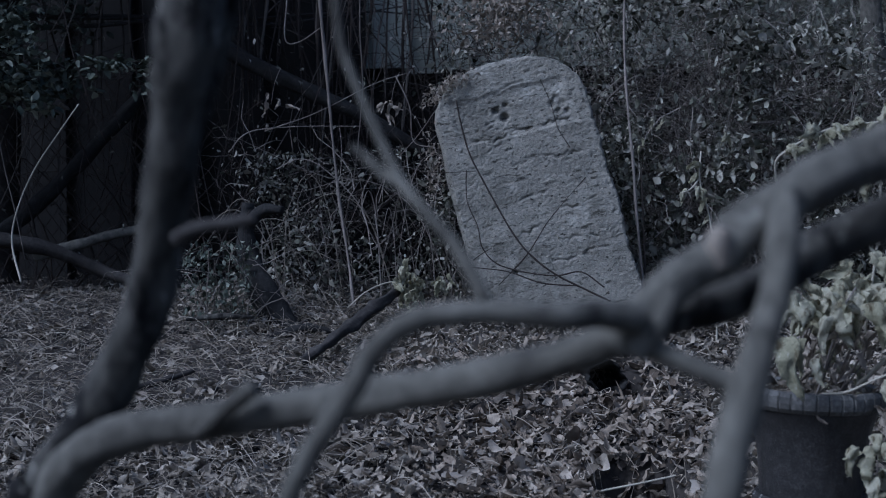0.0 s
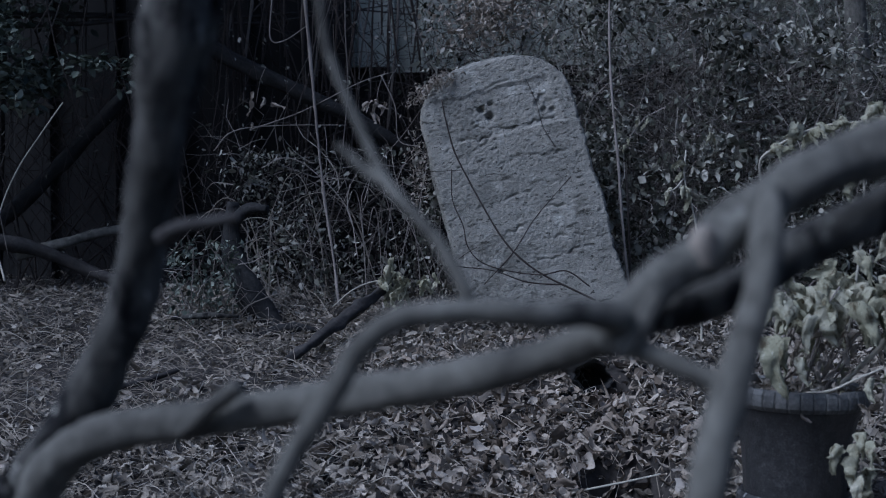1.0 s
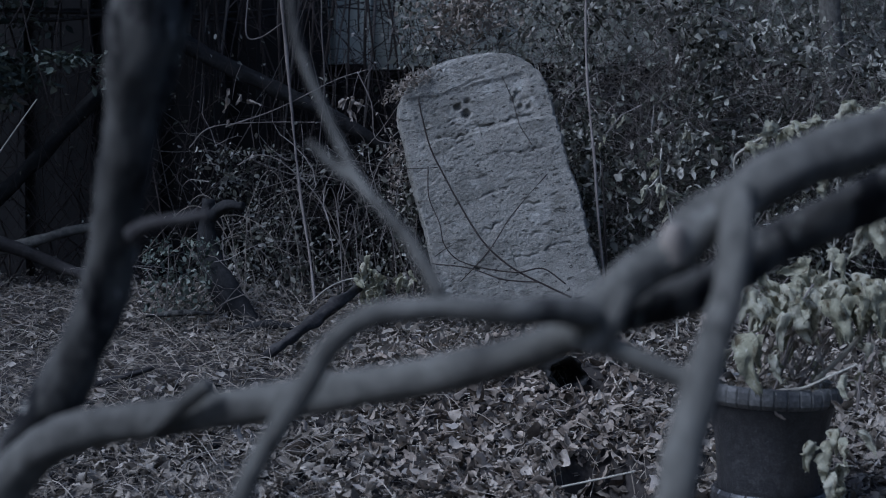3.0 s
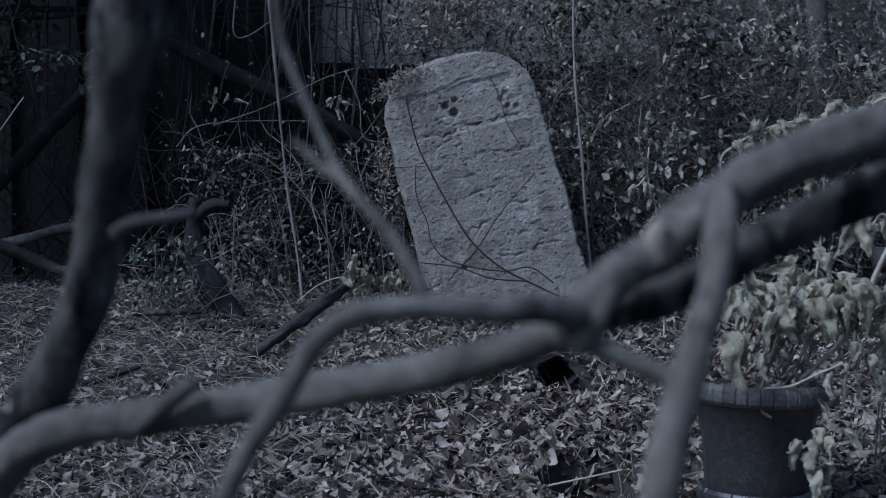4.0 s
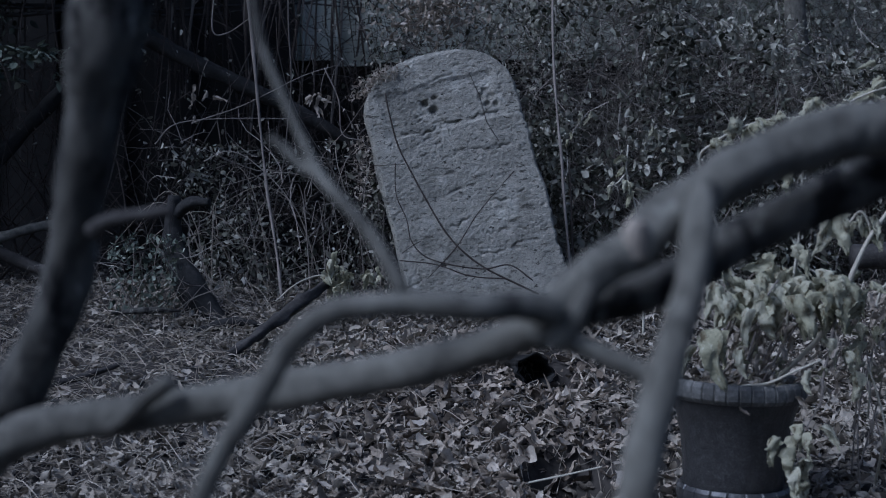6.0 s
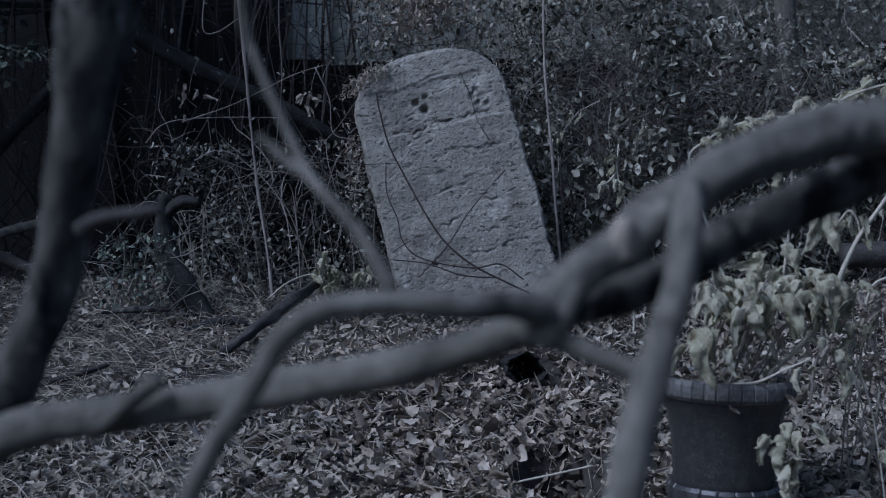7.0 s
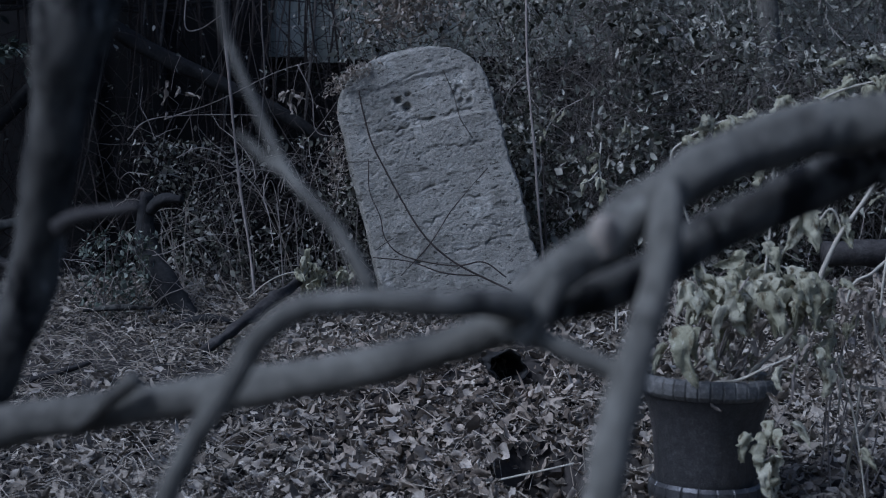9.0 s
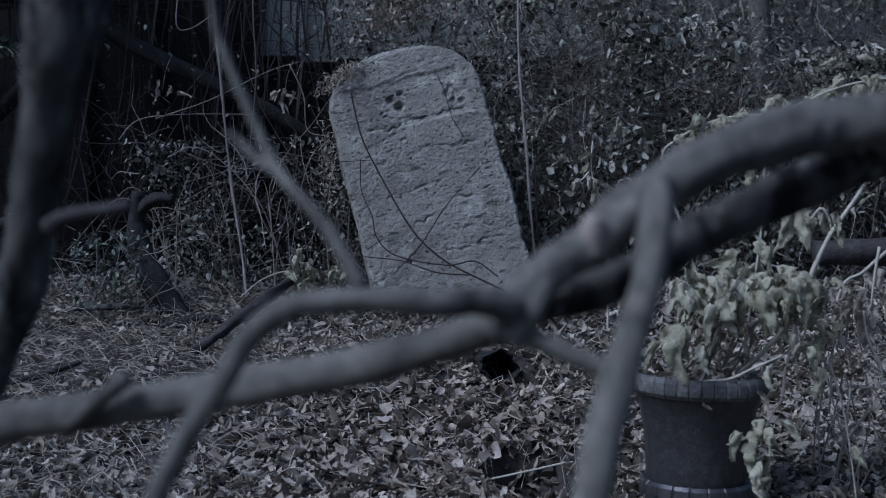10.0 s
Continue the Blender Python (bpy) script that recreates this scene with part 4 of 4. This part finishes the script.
def build_vines():
    tall = "long grey vine hanging straight down in front of the hedge"
    vine([(-0.651, 4.5, 1.606), (-0.64, 4.5, 1.373), (-0.618, 4.5, 1.119), (-0.597, 4.48, 0.903), (-0.571, 4.46, 0.688), (-0.53, 4.4, 0.456), (-0.504, 4.3, 0.319)], 0.0066, 0.0045, tall, rough=0.4)
    vine([(0.424, 4.6, 1.576), (0.412, 4.55, 1.293), (0.416, 4.5, 1.054), (0.431, 4.45, 0.839), (0.445, 4.4, 0.59), (0.463, 4.35, 0.364)], 0.0035, 0.005, tall, rough=0.5)
    vine([(0.467, 4.5, 0.783), (0.47, 4.45, 0.589), (0.473, 4.4, 0.361)], 0.003, 0.004, "thin dark vine beside the headstone", DARK_VINE)
    vine([(-1.424, 4.3, 1.0), (-1.492, 4.3, 0.906), (-1.576, 4.3, 0.783), (-1.636, 4.3, 0.65), (-1.656, 4.3, 0.536), (-1.589, 4.2, 0.409)], 0.002, 0.0035, "pale arching bare shoot against the dark hollow", PALE_STEM)
    arch = "thin arching shoot in the bramble"
    vine([(-0.962, 4.5, 0.846), (-0.892, 4.5, 0.915), (-0.733, 4.5, 0.934), (-0.497, 4.5, 0.935)], 0.002, 0.0012, arch)
    vine([(-0.832, 4.5, 0.92), (-0.654, 4.5, 0.982), (-0.457, 4.5, 1.079), (-0.339, 4.5, 1.117)], 0.0022, 0.0012, arch)
    vine([(-0.776, 4.4, 0.784), (-0.698, 4.4, 0.818), (-0.612, 4.4, 0.783), (-0.487, 4.4, 0.649), (-0.439, 4.3, 0.479)], 0.0022, 0.0015, arch)
    vine([(-0.374, 4.45, 1.103), (-0.326, 4.45, 0.996), (-0.313, 4.45, 0.88), (-0.236, 4.4, 0.855)], 0.002, 0.0016, arch)
    vine([(-0.771, 4.6, 1.39), (-0.778, 4.6, 1.25), (-0.728, 4.6, 1.24), (-0.64, 4.55, 1.286)], 0.0024, 0.002, arch)
    vine([(-0.424, 4.35, 0.667), (-0.39, 4.4, 0.782), (-0.294, 4.4, 0.897), (-0.227, 4.4, 0.992)], 0.0014, 0.001, arch)
    vine([(-0.279, 4.15, 0.416), (-0.369, 4.15, 0.413), (-0.439, 4.12, 0.387), (-0.5, 4.1, 0.335)], 0.0026, 0.0018, arch, PALE_STEM)
    for k in range(18):
        x, y = rng.uniform(-1.0, 0.0), rng.uniform(4.3, 4.6)
        g = float(ground_z(x, y))
        w, h = rng.normal(0, 0.22), rng.uniform(0.15, 0.55)
        vine([(x, y, g), (x + 0.3 * w, y, g + 0.75 * h), (x + 0.7 * w, y - 0.02, g + h), (x + 1.2 * w, y - 0.03, g + rng.uniform(0.5, 0.9) * h)], rng.uniform(0.0012, 0.0024), 0.001, arch, STRAW if k % 2 else VINE, per=5, sides=4, rough=0)
    # both loops: most stems get dark bark in place of the hollow's shade
    for k in range(46):
        x, z = rng.uniform(-2.1, -0.3), rng.uniform(1.68, 1.8)
        p = wander((x, rng.uniform(4.6, 5.3), z), (rng.normal(0, 0.2), 0, -1), rng.uniform(0.6, 1.5), 8, 0.08, 0.05)
        p[:, 1] = np.maximum(p[:, 1], 4.5)
        p[:, 2] = np.maximum(p[:, 2], ground_z(p[:, 0], p[:, 1]) + 0.01)
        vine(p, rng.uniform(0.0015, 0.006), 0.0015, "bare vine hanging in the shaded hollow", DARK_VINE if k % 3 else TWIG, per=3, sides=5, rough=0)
    for k in range(34):
        x, y = rng.uniform(-1.25, -0.3), rng.uniform(4.9, 5.35)
        top = 1.75 + rng.uniform(0, 0.1)
        p = wander((x, y, top), (rng.normal(0, 0.07), 0, -1), rng.uniform(0.45, 1.2), 8, 0.05, 0.03)
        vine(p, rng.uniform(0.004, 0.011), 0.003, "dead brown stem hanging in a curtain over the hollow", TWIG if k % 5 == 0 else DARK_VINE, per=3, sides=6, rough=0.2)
    # dark stems clinging to the face of the headstone
    cling = "thin dark stem clinging to the face of the headstone"
    vine([(-0.159, 4.245, 1.001), (-0.145, 4.24, 0.932), (-0.117, 4.235, 0.831), (-0.071, 4.225, 0.739), (-0.016, 4.215, 0.638), (0.034, 4.205, 0.556), (0.085, 4.195, 0.496), (0.162, 4.185, 0.437), (0.271, 4.17, 0.383), (0.334, 4.15, 0.353)], 0.0026, 0.0036, cling, DARK_VINE)
    vine([(-0.126, 4.22, 0.775), (-0.123, 4.215, 0.674), (-0.089, 4.205, 0.592), (-0.074, 4.2, 0.524), (-0.03, 4.195, 0.473), (0.053, 4.19, 0.446), (0.162, 4.18, 0.433), (0.244, 4.18, 0.445), (0.316, 4.16, 0.397)], 0.0017, 0.0026, cling, DARK_VINE)
    vine([(-0.112, 4.2, 0.459), (0.007, 4.19, 0.446), (0.116, 4.18, 0.41), (0.23, 4.175, 0.401)], 0.002, 0.0024, cling, DARK_VINE)
    vine([(-0.021, 4.185, 0.401), (0.071, 4.2, 0.501), (0.135, 4.21, 0.602), (0.191, 4.22, 0.671), (0.26, 4.23, 0.749)], 0.0022, 0.0014, cling, DARK_VINE, rough=0.6)
    vine([(-0.103, 4.2, 0.482), (-0.075, 4.2, 0.503), (-0.044, 4.205, 0.521)], 0.0018, 0.0012, cling, DARK_VINE)
    vine([(-0.283, 4.3, 0.77), (-0.177, 4.24, 0.767), (-0.094, 4.235, 0.771)], 0.0014, 0.0012, cling, DARK_VINE)


def hanging_cluster(at, count, size, label, material_kinds, spread=0.02, stalk=0.12):
    o = Vector(at)
    thing = empty("withered_sprig", o, label, "sprig", "withered sprigs")
    v, f = tube(spline([(0.03, 0.03, stalk), (0.012, 0.012, stalk * 0.55), (0, 0, -0.01)], 5), [0.001, 0.0009], 5)
    part("stalk", v, f, TWIG, thing, smooth=True)
    for k in range(count):
        hang_leaf(thing, (0, 0, 0), rng.normal(0, spread, 3), rng.uniform(*size), rng.uniform(0, 6.28), rng.normal(0, 0.5), rng.normal(0, 0.5), material_kinds)


def build_sprigs():
    hanging_cluster((-0.389, 4.4, 0.993), 9, (0.035, 0.06), "pale withered leaves hanging from a vine", HANG_DRY, 0.02)
    hanging_cluster((-0.812, 4.5, 1.022), 5, (0.035, 0.06), "drooping withered leaves on a thin shoot", HANG_DRY, 0.03)
    hanging_cluster((0.475, 4.3, 0.903), 5, (0.03, 0.05), "pale dead leaf cluster caught in the shrub", HANG, 0.03)
    o = (0.613, 3.8, 0.269)
    stalk = empty("dead_stalk", (o[0], o[1], float(ground_z(o[0], o[1]))), "dead upright stalk with long dry curled leaves", "plant")
    so = tuple(stalk.location)
    leafy_stem(stalk, so, [so, (0.612, 3.8, 0.466), (0.592, 3.8, 0.614), (0.562, 3.8, 0.728), (0.568, 3.82, 0.814)], 0.004, 8, (0.03, 0.055), 0.55, HANG, 0.008)
    leafy_stem(stalk, so, [(0.559, 3.8, 0.732), (0.533, 3.78, 0.704), (0.505, 3.77, 0.692)], 0.003, 2, (0.03, 0.05), 0.5, HANG, 0.006)
    hanging_cluster((0.74, 4.4, 0.902), 2, (0.04, 0.06), "single pale leaf in the shrub", HANG, 0.01)
    hanging_cluster((-1.65, 4.6, 1.019), 4, (0.05, 0.08), "withered leaves hanging in the dark hollow", HANG_DRY, 0.02)
    hanging_cluster((-0.295, 4.1, 0.42), 24, (0.04, 0.065), "heap of pale crumpled leaves at the foot of the headstone", HANG, 0.035, 0.03)
    hanging_cluster((-0.197, 4.15, 0.449), 5, (0.04, 0.06), "pale crumpled leaves beside the headstone", HANG, 0.025, 0.03)
    # dry bits caught along the shoulder and edge of the headstone
    p = np.concatenate([np.array((-0.19, 4.37, 1.055)) + rng.normal(0, 1, (520, 1)) * (0.034, 0.0, 0.022) + rng.normal(0, 1, (520, 3)) * (0.014, 0.025, 0.013), np.array((-0.24, 4.36, 0.782)) + rng.normal(0, 1, (200, 3)) * (0.018, 0.03, 0.07)])
    n = len(p)
    v, f = leaves(p, rng.uniform(0, 6.3, n), rng.normal(0.4, 0.7, n), rng.normal(0, 0.8, n), rng.uniform(0.008, 0.026, n), np.full(n, 0.3), rng.normal(0, 0.8, n), rng.normal(0.2, 0.4, n))
    o = p.mean(axis=0)
    ob = part("dry_debris", local(v, o), f, DRY_LEAF)
    ob.location = o
    tagged(ob, "dry leaf scraps caught on the shoulder of the headstone", "debris", kind="stuff")
    p = np.array((-0.007, 4.6, 1.33)) + rng.normal(0, 1, (620, 3)) * (0.09, 0.05, 0.06)
    n = len(p)
    v, f = leaves(p, rng.uniform(0, 6.3, n), rng.normal(0.5, 0.6, n), rng.normal(0, 0.7, n), rng.uniform(0.016, 0.038, n), np.full(n, 0.45), rng.normal(0, 1.1, n), rng.normal(0.3, 0.5, n))
    o = p.mean(axis=0)
    ob = part("withered_foliage", local(v, o), f, DRY_LEAF)
    ob.location = o
    tagged(ob, "clump of rusty withered leaves above the headstone", "foliage", kind="stuff")


def log(points, radii, label, name="log", material=None, sides=14, rough=0.22):
    line = spline(points, 8)
    v, f = tube(line, radii, sides, rough, seed=len(label))
    o = line[0]
    ob = part(name, local(v, o), f, material or DARK_BARK, smooth=True)
    ob.location = o
    return tagged(ob, label, name)


def build_logs():
    log([(-0.56, 3.55, 0.228), (-0.48, 3.72, 0.283), (-0.404, 3.95, 0.341), (-0.324, 4.15, 0.398)], [0.012, 0.016, 0.018, 0.018], "dark rotten log lying in the leaves", material=DARK_BARK, rough=0.6)
    log([(-0.844, 4.25, 0.668), (-0.853, 4.25, 0.556), (-0.825, 4.22, 0.445), (-0.759, 4.18, 0.337), (-0.654, 4.1, 0.235)], [0.02, 0.03, 0.042, 0.05, 0.03], "dark curved root stump", "stump", DARK_WOOD)
    log([(-0.833, 4.24, 0.612), (-0.779, 4.2, 0.645), (-0.72, 4.18, 0.645)], [0.022, 0.02, 0.014], "broken dark stub on the stump", "stump", DARK_WOOD)
    log([(-0.983, 3.32, 0.177), (-0.902, 3.38, 0.196), (-0.833, 3.44, 0.217)], [0.008, 0.009, 0.006], "dark stick lying on dry grass", "stick")
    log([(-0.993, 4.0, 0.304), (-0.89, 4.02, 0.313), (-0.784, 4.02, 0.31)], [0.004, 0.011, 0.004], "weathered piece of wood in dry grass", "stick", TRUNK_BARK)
    log([(-0.736, 3.95, 0.25), (-0.621, 4.0, 0.277), (-0.518, 4.02, 0.261)], [0.012, 0.016, 0.012], "short dark stick in the leaves", "stick", DARK_WOOD)
    log([(-1.693, 4.6, 0.484), (-1.555, 4.62, 0.516), (-1.44, 4.65, 0.552), (-1.225, 4.7, 0.596)], [0.022, 0.02, 0.018, 0.014], "bare grey fallen bough in the hollow", "bough", BARK)
    log([(-2.082, 4.5, 0.571), (-1.797, 4.55, 0.54), (-1.611, 4.6, 0.498), (-1.447, 4.6, 0.431), (-1.295, 4.5, 0.392)], [0.03, 0.028, 0.026, 0.022, 0.016], "dark fallen bough in the hollow", "bough", DARK_BARK)
    log([(-2.068, 4.9, 0.456), (-1.801, 4.9, 0.655), (-1.602, 4.9, 0.845), (-1.384, 4.95, 1.095), (-1.119, 5.0, 1.414)], [0.03, 0.03, 0.028, 0.024, 0.02], "dark pole leaning across the hollow", "pole", DARK_WOOD)
    log([(-1.218, 4.95, 1.364), (-0.99, 4.9, 1.216), (-0.746, 4.85, 1.097), (-0.487, 4.8, 0.972), (-0.278, 4.8, 0.846)], [0.03, 0.03, 0.03, 0.026, 0.02], "dark bough slanting behind the vines", "bough", DARK_WOOD)
    log([(0.063, 2.62, 0.04), (0.169, 2.66, 0.063), (0.274, 2.66, 0.086), (0.345, 2.66, 0.102)], [0.002, 0.0024, 0.002], "thin pale twig lying over the hollow in the leaves", "stick", PALE_STEM, 6, 0.05)
    log([(-0.463, 3.0, 0.103), (-0.37, 2.98, 0.093), (-0.302, 2.95, 0.07), (-0.247, 2.9, 0.044)], [0.0022, 0.0025, 0.002], "thin pale twig lying on the leaves", "stick", PALE_STEM, 6, 0.05)
    log([(1.442, 5.2, 1.796), (1.434, 5.2, 1.466), (1.454, 5.2, 1.245), (1.473, 5.2, 0.979), (1.489, 5.2, 0.221)], [0.04, 0.042, 0.044, 0.046, 0.05], "grey tree stem wrapped in climbers", "stem", BARK)
    # edge of the soil bank, put in as a dark round bar
    log([(1.159, 3.6, 0.496), (1.364, 3.6, 0.499), (1.898, 3.6, 0.503)], [0.034, 0.038, 0.036], "dark rotten timber edging", "timber", DARK_BARK, 12, 0.3)


def build_leaf_gap():
    """A shaded gap under the leaves, built as an added near-black open log end."""
    x, y = HOLES[0][:2]
    v, f = [], []
    rings = ((0.026, 0.16, 0), (0.044, 0.10, 0), (0.046, 0.0, 1), (0.043, -0.015, 1), (0.039, -0.004, 1), (0.037, 0.08, 0), (0.026, 0.15, 0))
    for r, d, worn in rings:
        for k in range(28):
            t = 2 * math.pi * k / 28
            q = r * (1 + 0.5 * noise.noise(Vector((math.cos(t) * 2, math.sin(t) * 2, d * 9))))
            v.append((1.3 * q * math.cos(t), d + 0.05 * worn * noise.noise(Vector((t * 2, 0, 5))), q * math.sin(t)))
    for i in range(len(rings) - 1):
        for k in range(28):
            p, n = i * 28 + k, i * 28 + (k + 1) % 28
            f.append((p, n, n + 28, p + 28))
    f.append(tuple(range(len(rings) * 28 - 28, len(rings) * 28)))
    # added tube: its near-black colour stands for the shade in the gap
    ob = part("leaf_gap", v, f, DARK_WOOD, smooth=True)
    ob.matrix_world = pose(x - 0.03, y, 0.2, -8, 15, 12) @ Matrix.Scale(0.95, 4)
    tagged(ob, "dark gap under the leaves, built as an added hollow log end", "log")


# ---- rusty wire mesh in the hollow ----
def build_wire():
    o = (-1.75, 4.95, float(ground_z(-1.75, 4.95)))
    fence = empty("wire_fence", o, "rusty diamond wire mesh half hidden in the dark hollow", "fence")
    for slope in (1, -1):
        for k in range(-11, 20):
            t = np.linspace(0, 1, 14)
            z = 0.02 + 0.85 * t
            x = k * 0.055 + slope * (z - 0.43) * 0.75
            inside = np.abs(x) < 0.42
            if inside.sum() < 3:
                continue
            y = 0.004 * slope + 0.01 * np.sin(x * 9 + z * 7)
            v, f = tube(np.stack([x, y, z], -1)[inside], 0.0016, 4)
            part("wire", v, f, DARK_VINE, fence)


# ---- boards that close the place behind ----
def board_mesh(name, w, d, h, material):
    b = 0.004
    v, f = [], []
    xs = [(-w / 2 + b, -d / 2), (w / 2 - b, -d / 2), (w / 2, -d / 2 + b), (w / 2, d / 2), (-w / 2, d / 2), (-w / 2, -d / 2 + b)]
    for z in (0, h):
        v += [(x, y, z) for x, y in xs]
    f = [(k, (k + 1) % 6, (k + 1) % 6 + 6, k + 6) for k in range(6)] + [tuple(range(5, -1, -1)), tuple(range(6, 12))]
    return mesh_of(name, v, f, material)


def build_boards():
    base = float(ground_z(0, 5.9)) - 0.05
    fence = empty("fence", (0.9, 5.9, base), "grey vertical boards over added ones coloured as shade, overgrown with climbers", "fence", kind="structure")
    # lower boards are added, coloured dark in place of the shaded cavity
    plank, dark_plank = board_mesh("plank", 0.165, 0.02, 1.25, FENCE), board_mesh("plank", 0.165, 0.02, 1.1, SHADE_BOARD)
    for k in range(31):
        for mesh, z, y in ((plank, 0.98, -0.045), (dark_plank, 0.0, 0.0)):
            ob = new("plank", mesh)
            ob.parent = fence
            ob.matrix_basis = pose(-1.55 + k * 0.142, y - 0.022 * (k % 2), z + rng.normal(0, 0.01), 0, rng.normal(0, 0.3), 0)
    for z in (0.45, 1.75):
        v = [(sx * 2.25, 0.03 + sy, z + sz) for sx in (-1, 1) for sy in (0, 0.05) for sz in (-0.045, 0.045)]
        part("rail", v, [(0, 1, 3, 2), (4, 6, 7, 5), (0, 4, 5, 1), (2, 3, 7, 6), (0, 2, 6, 4), (1, 5, 7, 3)], FENCE, fence)
    # added wall: the hollow's shade is put into its dark colour
    backdrop = empty("wall_backdrop", (-2.2, 5.75, base), "added board wall with the shade of the hollow put into its colour", "wall", kind="structure")
    dark = board_mesh("plank", 0.165, 0.025, 2.5, SHADE_BOARD)
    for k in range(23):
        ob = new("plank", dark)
        ob.parent = backdrop
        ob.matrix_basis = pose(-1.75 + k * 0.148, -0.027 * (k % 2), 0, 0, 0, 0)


build_logs()
build_leaf_gap()
build_wire()
build_boards()
build_hedge()
build_evergreen()
build_vines()
build_sprigs()
build_straw()
build_litter()
